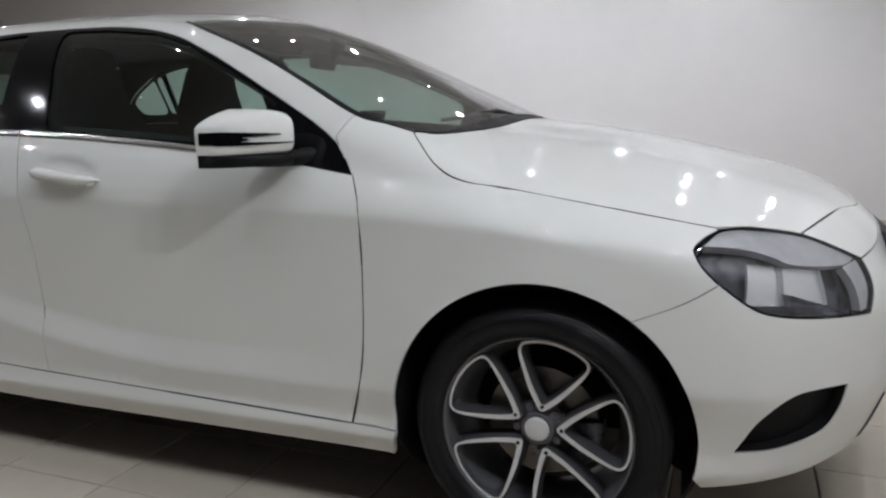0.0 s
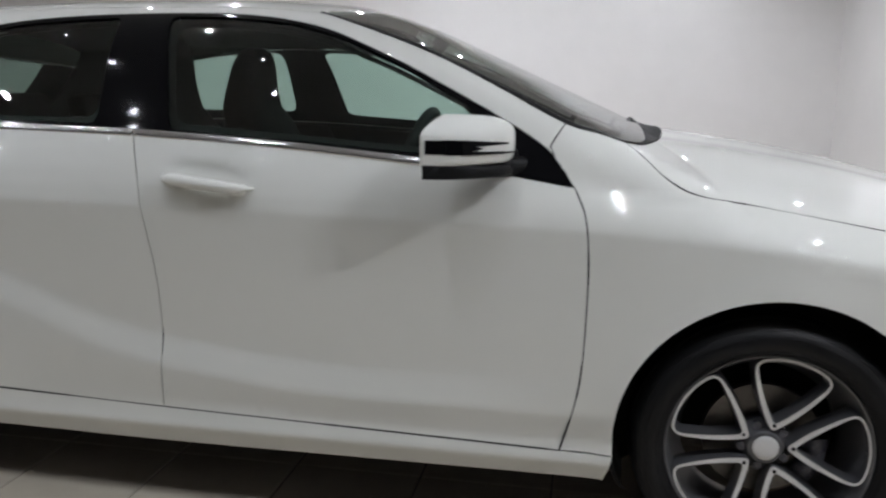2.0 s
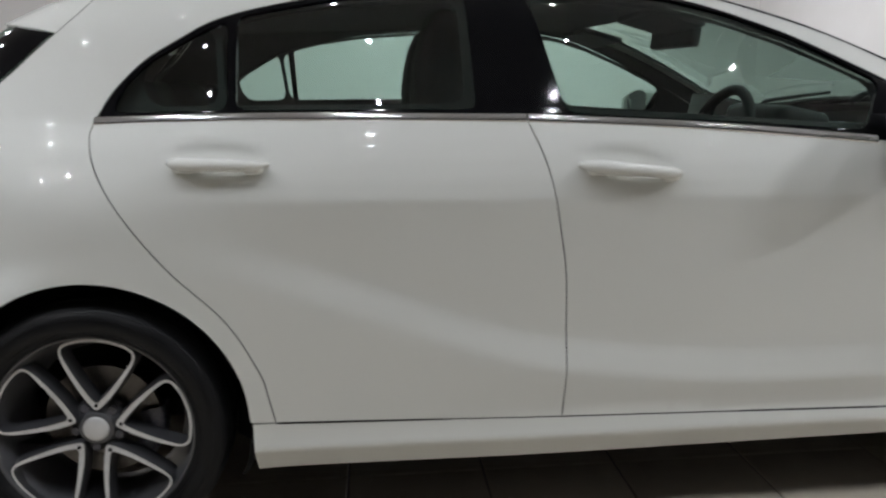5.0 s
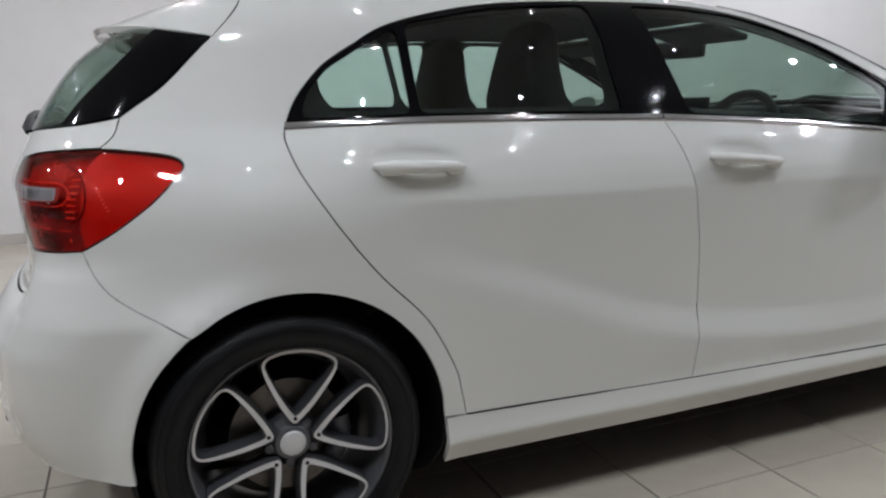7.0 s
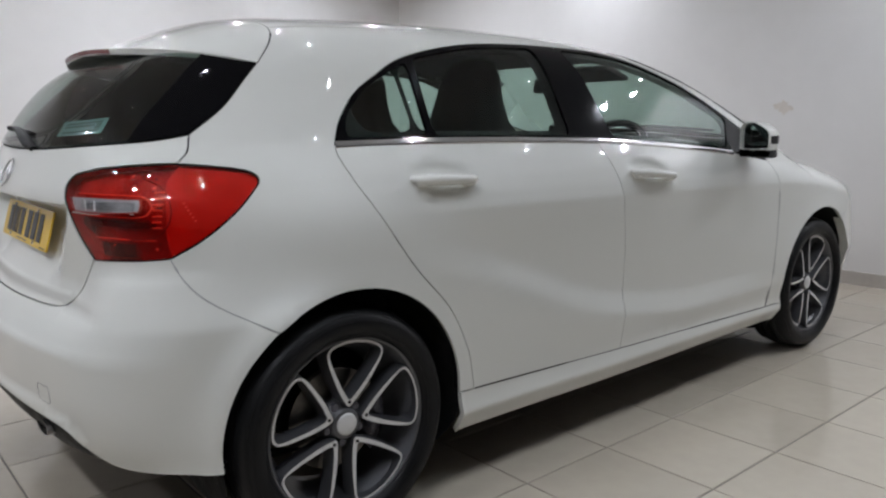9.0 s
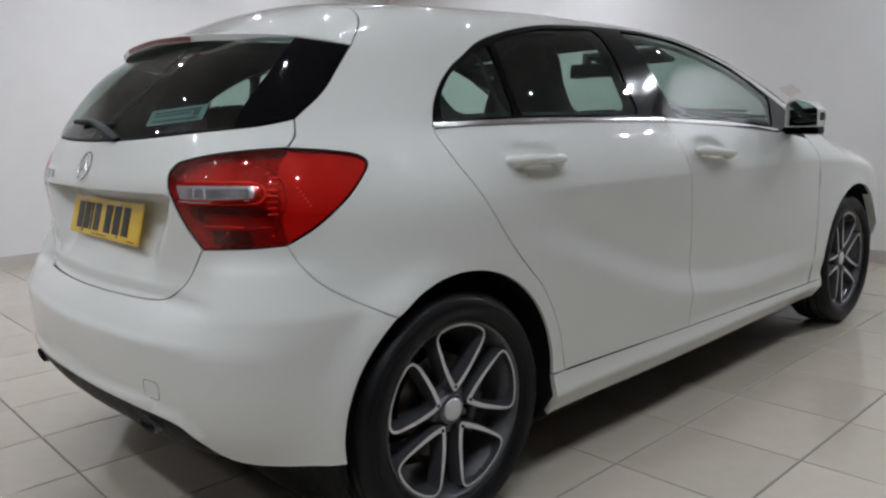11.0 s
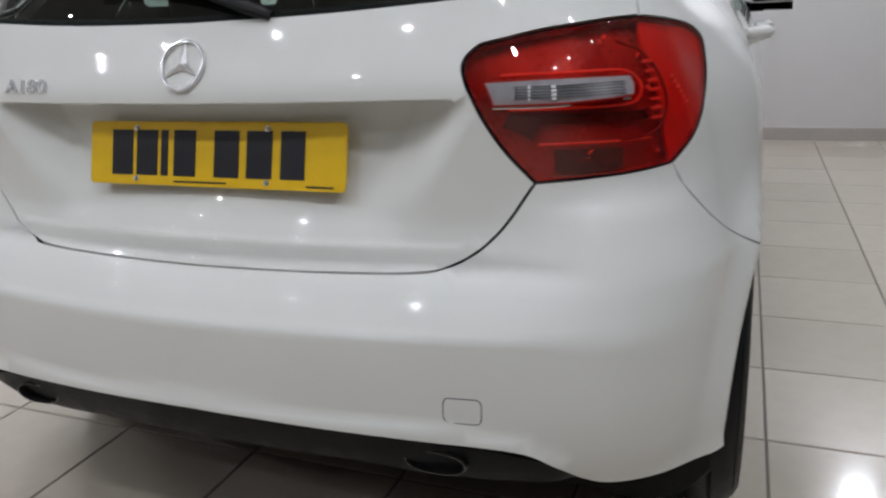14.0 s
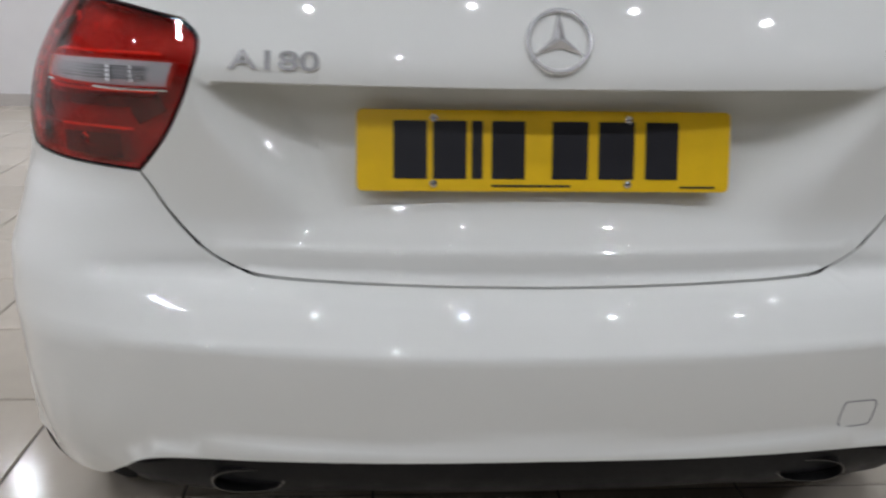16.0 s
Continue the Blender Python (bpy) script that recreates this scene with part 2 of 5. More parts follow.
def flank(x, z):
    u, v = np.clip((x + 0.9) / 0.01, 0, FLANK.shape[0] - 2), np.clip((z - 0.05) / 0.005, 0, FLANK.shape[1] - 2)
    i, j = u.astype(int), v.astype(int)
    u, v = u - i, v - j
    # grip hollows behind the door handles
    hollow = 0.0115 * (np.exp(-(((x - 1.285) / 0.105) ** 2 + ((z - 0.941 + 0.11 * (x - 1.285)) / 0.031) ** 2) ** 2) + np.exp(-(((x - 0.325) / 0.105) ** 2 + ((z - 0.968 + 0.05 * (x - 0.325)) / 0.030) ** 2) ** 2))
    # flared lips of the wheel openings
    hollow = hollow - (0.005 + 0.022 * step(-x, 0.0, 0.22)) * np.exp(-(np.maximum(np.hypot(x, z - 0.33) - 0.362, 0) / 0.045) ** 2) - 0.006 * step(-x, -3.0, -2.8) * np.exp(-(np.maximum(np.hypot(x - 2.699, z - 0.33) - 0.369, 0) / 0.045) ** 2)
    return -hollow + (FLANK[i, j] * (1 - u) * (1 - v) + FLANK[i + 1, j] * u * (1 - v) + FLANK[i, j + 1] * (1 - u) * v + FLANK[i + 1, j + 1] * u * v)


def top(x, y):
    roof = pchip(x + 0.10 * y ** 2, [-0.55, -0.36, -0.2, 0.0, 0.45, 0.85, 1.2, 1.5, 1.75], [1.300, 1.344, 1.376, 1.404, 1.430, 1.437, 1.431, 1.409, 1.370]) - 0.11 * y ** 2 + 0.12 * step(x, -0.35, 0.1) * (0.28 - y ** 2)
    u = x + 0.27 * y ** 2
    glass = 1.387 - (u - 1.70) * 0.45
    hood = pchip(x + 0.10 * y ** 2, [1.8, 2.3, 2.5, 2.8, 3.1, 3.35, 3.5, 3.6], [1.13, 1.075, 1.055, 1.012, 0.948, 0.875, 0.80, 0.66]) - 0.20 * y ** 2 + 0.012 * np.exp(-((np.abs(y) - 0.45) / 0.10) ** 2)
    upper = -smax(-roof, -glass, 0.06)
    return np.maximum(upper, hood)


def rear(y, z):
    main = pchip(z, [0.16, 0.24, 0.30, 0.38, 0.47, 0.572, 0.579, 0.592, 0.64, 0.653, 0.661, 0.690, 0.701, 0.735, 0.80, 0.90, 0.925, 0.95, 0.98, 1.04, 1.08, 1.20, 1.25, 1.30, 1.34, 1.5],
                 [-0.55, -0.61, -0.645, -0.680, -0.692, -0.6965, -0.6950, -0.6860, -0.646, -0.628, -0.606, -0.602, -0.597, -0.591, -0.595, -0.604, -0.605, -0.600, -0.587, -0.558, -0.536, -0.451, -0.405, -0.350, -0.298, -0.10])
    soft = pchip(z, [0.16, 0.24, 0.30, 0.38, 0.47, 0.566, 0.576, 0.60, 0.66, 0.72, 0.79, 0.90, 1.0, 1.5], [-0.55, -0.61, -0.645, -0.680, -0.692, -0.6925, -0.6905, -0.681, -0.657, -0.629, -0.600, -0.604, -0.58, -0.1])
    corner = step(np.abs(y), 0.46, 0.70) * step(-z, -0.80, -0.74)
    a = np.abs(y)
    edge = np.interp(a, [0, 0.15, 0.38, 0.54, 0.60, 0.645, 0.69], [0.420, 0.417, 0.408, 0.393, 0.359, 0.325, 0.307])
    lip = 0.012 * (1 - step(z - edge, 0.006, 0.036)) * (1 - step(a, 0.56, 0.68))  # the lower edge turns outward
    return main - lip + (soft - main) * corner + 0.165 * y ** 2 + 0.10 * np.abs(y) ** 4


def recess(y, z):
    """Hollow for the plate in the hatch, with a sharp upper ledge."""
    half = 0.40 + 0.085 * step(z, 0.74, 0.92)
    low = 1 - (1 - np.clip((z - 0.694) / 0.19, 0, 1)) ** 1.6
    return 0.078 * step(-z, -0.9185, -0.9145) * low * step(-np.abs(y), -half, -half + 0.13)


def nose(y, z):
    main = pchip(z, [0.15, 0.22, 0.32, 0.45, 0.60, 0.72, 0.80, 0.95], [3.42, 3.50, 3.545, 3.575, 3.575, 3.545, 3.50, 3.36])
    return main - 0.26 * y ** 2 - 0.35 * np.abs(y) ** 4


def body(x, y, z):
    """Below nought inside the car, above it outside."""
    a = np.abs(y)
    f = smax(a - flank(x, z), z - top(x, y), 0.09 - 0.02 * step(x, 1.9, 2.4))
    f = smax(f, rear(y, z) + recess(y, z) - x, 0.16)
    return smax(f, x - nose(y, z), 0.12)


def cast(origin, way, reach=3.0):
    """Where rays from inside the car leave it."""
    low, high = np.zeros(len(way)), np.full(len(way), reach)
    for _ in range(34):
        mid = (low + high) / 2
        p = origin + way * mid[:, None]
        out = body(p[:, 0], p[:, 1], p[:, 2]) > 0
        low, high = np.where(out, low, mid), np.where(out, mid, high)
    return origin + way * low[:, None]


def gradient(p, e=0.006):
    g = np.empty_like(p)
    for i in range(3):
        d = np.zeros(3)
        d[i] = e
        a, b = p + d, p - d
        g[:, i] = body(a[:, 0], a[:, 1], a[:, 2]) - body(b[:, 0], b[:, 1], b[:, 2])
    return g / np.maximum(np.linalg.norm(g, axis=1, keepdims=True), 1e-9)

# ---- mesh tools ----
def mesh_of(bm, name, mats, smooth=True):
    me = bpy.data.meshes.new(name)
    bm.normal_update()
    bm.to_mesh(me)
    bm.free()
    for m in (mats if isinstance(mats, (list, tuple)) else [mats]):
        me.materials.append(m)
    if smooth:
        me.polygons.foreach_set("use_smooth", [True] * len(me.polygons))
    return me


def part(name, bm, mat, parent, label="", smooth=True, angle=35):
    """One mesh object under a thing or a part."""
    me = mesh_of(bm, name, mat, smooth)
    if smooth:
        me.set_sharp_from_angle(angle=radians(angle))
    ob = new(name, me)
    ob.parent = parent
    return tagged(ob, label)


def empty(name, parent=None, m=None):
    ob = new(name)
    ob.parent = parent
    if m is not None:
        ob.matrix_basis = m
    return ob


def block(bm, size, m=Matrix(), bevel=0.0, segments=2):
    made = bmesh.ops.create_cube(bm, size=1, matrix=m @ Matrix.Diagonal((*size, 1)))["verts"]
    if bevel:
        edges = list({e for v in made for e in v.link_edges})
        bmesh.ops.bevel(bm, geom=edges, offset=bevel, segments=segments, affect="EDGES", profile=0.5)
    return bm


def rod(bm, a, b, r, n=12, r2=None):
    a, b = Vector(a), Vector(b)
    m = Matrix.Translation((a + b) / 2) @ (b - a).to_track_quat("Z", "Y").to_matrix().to_4x4()
    bmesh.ops.create_cone(bm, cap_ends=True, segments=n, radius1=r, radius2=r if r2 is None else r2, depth=(b - a).length, matrix=m)
    return bm


def spin(profile, n, axis="y", closed=False):
    """A turned body: profile of (radius, height along the axis)."""
    bm = bmesh.new()
    rings = []
    for r, h in profile:
        ring = []
        for i in range(n):
            a = 2 * math.pi * i / n
            c, s = r * math.cos(a), r * math.sin(a)
            ring.append(bm.verts.new((c, h, s) if axis == "y" else (c, s, h)))
        rings.append(ring)
    pairs = list(zip(rings, rings[1:])) + ([(rings[-1], rings[0])] if closed else [])
    for a, b in pairs:
        for i in range(n):
            bm.faces.new((a[i], a[(i + 1) % n], b[(i + 1) % n], b[i]))
    bmesh.ops.recalc_face_normals(bm, faces=bm.faces)
    return bm


def tube(bm, points, r, n=8, closed=False, flat=1.0):
    """A round bar along points."""
    pts = [Vector(p) for p in points]
    rings = []
    for i, p in enumerate(pts):
        a = pts[i - 1] if (i or closed) else p
        b = pts[(i + 1) % len(pts)] if (i < len(pts) - 1 or closed) else p
        q = (b - a).to_track_quat("Z", "Y")
        rad = r[i] if isinstance(r, (list, tuple)) else r
        rings.append([bm.verts.new(p + q @ Vector((rad * math.cos(k * 2 * math.pi / n), flat * rad * math.sin(k * 2 * math.pi / n), 0))) for k in range(n)])
    for a, b in list(zip(rings, rings[1:])) + ([(rings[-1], rings[0])] if closed else []):
        for k in range(n):
            bm.faces.new((a[k], a[(k + 1) % n], b[(k + 1) % n], b[k]))
    if not closed:
        bm.faces.new(rings[0][::-1])
        bm.faces.new(rings[-1])
    bmesh.ops.recalc_face_normals(bm, faces=bm.faces)
    return bm


def smooth_line(points, spacing=0.012):
    """Catmull-Rom through the points, sampled evenly; ends kept."""
    p = np.asarray(points, float)
    if len(p) == 2:
        n = max(2, int(np.linalg.norm(p[1] - p[0]) / spacing) + 1)
        return p[0] + (p[1] - p[0]) * np.linspace(0, 1, n)[:, None]
    q = np.vstack((2 * p[0] - p[1], p, 2 * p[-1] - p[-2]))
    out = []
    for i in range(1, len(q) - 2):
        a, b, c, d = q[i - 1:i + 3]
        n = max(2, int(np.linalg.norm(c - b) / spacing) + 1)
        m1, m2 = (c - a) / 2, (d - b) / 2
        l = np.linalg.norm(c - b)
        for m in (m1, m2):
            k = np.linalg.norm(m)
            if k > 1.6 * l:
                m *= 1.6 * l / k
        t = np.linspace(0, 1, n, endpoint=False)[:, None]
        out.append((2 * t ** 3 - 3 * t ** 2 + 1) * b + (t ** 3 - 2 * t ** 2 + t) * m1 + (3 * t ** 2 - 2 * t ** 3) * c + (t ** 3 - t ** 2) * m2)
    return np.vstack(out + [p[-1:]])


# four ways of unrolling the car's skin
AXIS_Z, REAR_X, FRONT_X = 0.75, 0.25, 2.6


def unroll(p, way):
    p = np.asarray(p, float)
    if way == "hoop":
        return np.column_stack((p[:, 0], 0.8 * np.arctan2(p[:, 2] - AXIS_Z, -p[:, 1])))
    if way == "rear":
        return np.column_stack((0.8 * np.arctan2(-p[:, 1], REAR_X - p[:, 0]), p[:, 2]))
    return np.column_stack((0.8 * np.arctan2(-p[:, 1], p[:, 0] - FRONT_X), p[:, 2]))


def roll(q, way):
    a = q[:, 0] / 0.8
    if way == "hoop":
        a = q[:, 1] / 0.8
        origin = np.column_stack((q[:, 0], 0 * a, 0 * a + AXIS_Z))
        d = np.column_stack((0 * a, -np.cos(a), np.sin(a)))
    elif way == "rear":
        origin = np.column_stack((0 * a + REAR_X, 0 * a, q[:, 1]))
        d = np.column_stack((-np.cos(a), -np.sin(a), 0 * a))
    else:
        origin = np.column_stack((0 * a + FRONT_X, 0 * a, q[:, 1]))
        d = np.column_stack((np.cos(a), -np.sin(a), 0 * a))
    return cast(origin, d)


def on_side(points):
    """Points (x, z) of the right flank, set on the skin."""
    p = np.asarray(points, float)
    zero = 0 * p[:, 0]
    return cast(np.column_stack((p[:, 0], zero, p[:, 1])), np.column_stack((zero, zero - 1, zero)))


def within(q, loop):
    """Even-odd test of the points q against a closed loop."""
    inside = np.zeros(len(q), bool)
    a, b = loop, np.roll(loop, -1, 0)
    for (x1, y1), (x2, y2) in zip(a, b):
        if y1 != y2:
            inside ^= ((y1 > q[:, 1]) != (y2 > q[:, 1])) & (q[:, 0] < (x2 - x1) * (q[:, 1] - y1) / (y2 - y1) + x1)
    return inside


def closed(*lines):
    """Joins lines, each smooth in itself, into one loop with corners between."""
    out = []
    for l in lines:
        l = smooth_line(l)
        out.append(l[:-1] if np.linalg.norm(l[-1] - l[0]) > 1e-6 or len(lines) > 1 else l[:-1])
    return np.vstack(out)


def shrunk(loop2, way, gap):
    """The loop drawn in by gap metres along the skin."""
    p = roll(loop2, way)
    n = gradient(p)
    t = np.roll(p, -1, 0) - np.roll(p, 1, 0)
    side = np.cross(n, t)
    side /= np.maximum(np.linalg.norm(side, axis=1, keepdims=True), 1e-9)
    trial = unroll(p + side * 0.004, way)
    hits = within(trial, loop2)
    sign = 1 if hits.mean() > 0.5 else -1
    return unroll(p + side * sign * gap, way)


def skin(loops, way, grid=0.022, gap=0.0017, sink=0.0, lines=(), fine=0.006):
    """Vertices, triangles and normals of a piece of the car's skin inside the first loop and outside the others."""
    from mathutils.geometry import delaunay_2d_cdt
    flat = []
    for i, l in enumerate(loops):
        l2 = unroll(l, way)
        flat.append(shrunk(l2, way, gap if i == 0 else -gap) if gap else l2)
    lo, hi = flat[0].min(0), flat[0].max(0)
    gx, gy = np.meshgrid(np.arange(lo[0], hi[0], grid), np.arange(lo[1], hi[1], grid))
    gx[1::2] += grid / 2
    q = np.column_stack((gx.ravel(), gy.ravel()))
    ok = within(q, flat[0])
    for l in flat[1:]:
        ok &= ~within(q, l)
    q = q[ok]
    lines = [unroll(l, way) for l in lines]
    rim = np.vstack(flat + lines)
    near = np.array([np.min(np.sum((rim - p) ** 2, 1)) for p in q]) if len(q) else np.zeros(0)
    q = q[near > (0.45 * grid) ** 2]
    pts = np.vstack((rim, q))
    edges, start = [], 0
    for l in flat:
        k = len(l)
        edges += [(start + i, start + (i + 1) % k) for i in range(k)]
        start += k
    for l in lines:
        edges += [(start + i, start + i + 1) for i in range(len(l) - 1)]
        start += len(l)
    v, _, f, *_ = delaunay_2d_cdt([Vector(p) for p in pts], edges, [], 0, 1e-6)
    v = np.array([tuple(p) for p in v])
    f = np.array([t for t in f if len(t) == 3])
    mid = v[f].mean(1)
    keep = within(mid, flat[0])
    for l in flat[1:]:
        keep &= ~within(mid, l)
    f = f[keep]
    used = np.unique(f)
    index = np.full(len(v), -1)
    index[used] = np.arange(len(used))
    p = roll(v[used], way)
    n = gradient(p, fine)
    f = index[f]
    if len(f):
        a, b, c = p[f[:, 0]], p[f[:, 1]], p[f[:, 2]]
        turn = np.sum(np.cross(b - a, c - a) * n[f[:, 0]], 1) < 0
        f[turn] = f[turn][:, ::-1]
    return p - n * sink, f, n


def skin_mesh(name, data, mat, flange=0.010, mirror=False):
    """A skin piece as a mesh with turned-in edges and exact normals."""
    p, f, n = data
    if mirror:
        p, n, f = p * (1, -1, 1), n * (1, -1, 1), f[:, ::-1]
    count = {}
    for t in f:
        for i in range(3):
            e = (t[i], t[(i + 1) % 3])
            count[tuple(sorted(e))] = count.get(tuple(sorted(e)), []) + [e]
    faces = [tuple(int(k) for k in t) for t in f]
    verts = p
    if flange:
        rim = [e[0] for e in count.values() if len(e) == 1]
        names = {k: i + len(p) for i, k in enumerate(sorted({a for e in rim for a in e}))}
        verts = np.vstack((p, np.array([p[k] - n[k] * flange for k in sorted(names)])))
        faces += [(int(b), int(a), names[a], names[b]) for a, b in rim]
    me = bpy.data.meshes.new(name)
    me.from_pydata([tuple(v) for v in verts], [], faces)
    me.materials.append(mat)
    me.polygons.foreach_set("use_smooth", [True] * len(me.polygons))
    me.update()
    face_n = [tuple(g.normal) for g in me.polygons]
    loops = []
    for g in me.polygons:
        for k in g.vertices:
            loops.append(tuple(n[k]) if g.index < len(f) else face_n[g.index])
    me.normals_split_custom_set(loops)
    return me


def skin_part(name, loops, way, mat, parent, label="", both=False, flange=0.010, **how):
    """A piece of skin under parent; with both, also its twin on the other side. Gives the objects."""
    data = skin(loops, way, **how)
    made = []
    for twin in ((False, True) if both else (False,)):
        ob = new(name, skin_mesh(name, data, mat, flange, twin))
        ob.parent = parent[twin] if isinstance(parent, (list, tuple)) else parent
        made.append(tagged(ob, label))
    return made


def ribbon(points, half, depth, y=1):
    """A narrow strip that lies a little under the skin along a line."""
    p = np.asarray(points, float)
    n = gradient(p)
    s = np.cross(n, np.gradient(p, axis=0))
    s /= np.maximum(np.linalg.norm(s, axis=1, keepdims=True), 1e-9)
    bm = bmesh.new()
    a = [bm.verts.new(q * (1, y, 1)) for q in p - n * depth + s * half]
    b = [bm.verts.new(q * (1, y, 1)) for q in p - n * depth - s * half]
    for i in range(len(a) - 1):
        bm.faces.new((a[i], a[i + 1], b[i + 1], b[i]))
    bmesh.ops.recalc_face_normals(bm, faces=bm.faces)
    return bm

# ---- the room ----
X0, X1, Y0, Y1 = -6.2, 4.38, -6.6, 4.65


def slab(name, size, at, mat, label, category):
    bm = block(bmesh.new(), size, Matrix.Translation(at))
    ob = new(name, mesh_of(bm, name, mat, False))
    return tagged(ob, label, category, kind="structure")


floor = slab("floor", (X1 - X0 + 0.4, Y1 - Y0 + 0.4, 0.12), ((X0 + X1) / 2, (Y0 + Y1) / 2, -0.064), GROUT, "polished beige tiled showroom floor with dark joints", "floor")
wall_east = slab("wall_east", (0.2, Y1 - Y0 + 0.4, CEILING + 0.2), (X1 + 0.1, (Y0 + Y1) / 2, CEILING / 2), WALL, "plain white painted showroom wall ahead of the car", "wall")
# west and south walls are unseen, added to set what the car reflects
slab("wall_west", (0.2, Y1 - Y0 + 0.4, CEILING + 0.2), (X0 - 0.1, (Y0 + Y1) / 2, CEILING / 2), UNSEEN_WALL, "unseen grey wall behind the car, added to close the room", "wall")
slab("wall_north", (X1 - X0, 0.2, CEILING + 0.2), ((X0 + X1) / 2, Y1 + 0.1, CEILING / 2), WALL, "plain white painted wall along the car's far side", "wall")
slab("wall_south", (X1 - X0, 0.2, CEILING + 0.2), ((X0 + X1) / 2, Y0 - 0.1, CEILING / 2), UNSEEN_WALL, "unseen grey wall on the near side, added to close the room", "wall")
slab("ceiling", (X1 - X0 + 0.4, Y1 - Y0 + 0.4, 0.2), ((X0 + X1) / 2, (Y0 + Y1) / 2, CEILING + 0.2), CEILING_PAINT, "grey painted ceiling with small spotlights", "ceiling")
for name, size, at in (("baseboard", (0.012, Y1 - Y0 - 0.03, 0.09), (X1 - 0.006, (Y0 + Y1) / 2, 0.045)), ("baseboard", (X1 - X0 - 0.03, 0.012, 0.09), ((X0 + X1) / 2, Y1 - 0.006, 0.045))):
    slab(name, size, at, SKIRTING, "low beige tile skirting along the white wall", "skirting")


def ceiling_spot(x, y):
    """A round recessed spotlight: ring, dark cup and glowing lens."""
    top_ob = empty("ceiling_spot", None, Matrix.Translation((x, y, CEILING + 0.1)))
    tagged(top_ob, "small round white recessed ceiling spotlight, switched on", "spotlight", "ceiling spotlights")
    return top_ob


# (x, y, size): doubled lamps beside the car, two rows behind it, single ones over and beyond it
KEY_PLACES = [(4.08, -1.86, KEY_POWER), (3.74, -1.95, KEY_POWER * 0.4)]
# one row made into two: the added lamps give the flank double glints
SPOT_PLACES = [(x, y, 0.30) for x in (-0.40, 0.57, 1.60, 2.62) for y in (-1.72, -2.10)]
SPOT_PLACES += [(-2.08, y, size) for y, size in ((-1.93, 1.0), (-0.95, 0.8), (0.03, 0.72), (1.05, 0.72), (2.12, 0.75), (3.0, 0.75))]
SPOT_PLACES += [(-1.33, y, size) for y, size in ((-1.95, 0.8), (-0.92, 0.42), (0.10, 0.36), (0.97, 0.36), (2.08, 0.4), (2.9, 0.4))]
SPOT_PLACES += [(x, y, 0.45) for x, y in ((-0.40, -0.85), (0.48, -0.58), (1.50, -0.52), (0.52, 0.20), (-0.30, 1.10), (0.60, 1.45), (2.25, 1.42), (0.63, 2.05), (1.55, 2.0))]
SPOT_PLACES += [(2.93, 0.25, 0.3), (3.34, 1.60, 0.65)]
SPOT_PLACES += [(x, y, 0.95) for x, y in ((-0.28, 2.45), (2.70, 2.65), (0.6, 3.3), (1.7, 3.4), (-3.4, 2.6), (-3.2, 0.6))]
# the last three are unseen lamps, added to brighten the north wall
SPOT_PLACES += [(3.75, -0.76, 0.82), (3.98, 1.75, 0.85), (3.55, 3.1, 0.75), (2.9, 3.95, 0.75), (1.1, 4.0, 0.6), (-0.9, 3.9, 0.6)]
spot_ring = mesh_of(spin([(0.044, -0.002), (0.070, -0.002), (0.073, -0.006), (0.073, -0.012), (0.055, -0.014), (0.044, -0.010)], 32, "z", True), "ring", CHROME)
lens_bm = bmesh.new()
bmesh.ops.create_circle(lens_bm, cap_ends=True, radius=0.042, segments=32, matrix=pose(0, 0, -0.006, 180))
spot_lens = mesh_of(lens_bm, "lens", GLOW, False)
for sx, sy, size in SPOT_PLACES:
    spot = ceiling_spot(sx, sy)
    for piece, me in (("ring", spot_ring), ("lens", spot_lens)):
        ob = new(piece, me)
        ob.parent = spot
        ob.scale = (size * 0.75, size * 0.75, 1.0)
    if size < 0.4 and sy < -1:
        beam = bpy.data.lights.new("beam", "SPOT")
        beam.energy, beam.spot_size, beam.spot_blend, beam.shadow_soft_size, beam.color = BEAM_POWER, radians(150.0), 1.0, 0.012, (0.90, 1.0, 1.13)
        ob = new("beam", beam)
        ob.parent = spot
        ob.matrix_basis = Matrix.Translation((0, 0, -0.02)) @ Matrix.Diagonal((size, size, 1.0, 1.0))
# the two strong lamps by the wall, turned a little towards the car
for kx, ky, power in KEY_PLACES:
    spot = ceiling_spot(kx, ky)
    for piece, me in (("ring", spot_ring), ("lens", spot_lens)):
        ob = new(piece, me)
        ob.parent = spot
        ob.scale = (0.75, 0.75, 1.0)
    beam = bpy.data.lights.new("beam", "SPOT")
    beam.energy, beam.spot_size, beam.spot_blend, beam.shadow_soft_size, beam.color = power, radians(66.0), 1.0, 0.02, (0.93, 1.0, 1.10)
    ob = new("beam", beam)
    ob.parent = spot
    ob.matrix_basis = look((0, 0, -0.02), (1.0 - kx, -0.88 - ky, 0.8 - CEILING))


# a faint upright joint, and an old stain on the wall
slab("trim", (0.006, 0.012, CEILING - 0.12), (X1 - 0.003, -1.05, CEILING / 2 + 0.04), WALL, "narrow white joint cover on the wall", "trim")
stain_bm = bmesh.new()
ring = [(0.15 + r * 0.085 * math.cos(a) + 0.35 * (z_off - 1.2), z_off) for a, r in ((2 * math.pi * i / 22, 0.75 + 0.3 * math.sin(2.3 * i) * math.cos(1.1 * i)) for i in range(22)) for z_off in (1.2 + 0.055 * r * math.sin(a),)]
stain_bm.faces.new([stain_bm.verts.new((X1 - 0.0035, y, z)) for y, z in ring])
stain = new("stain", mesh_of(stain_bm, "stain", STAIN, False))
stain.parent = wall_east
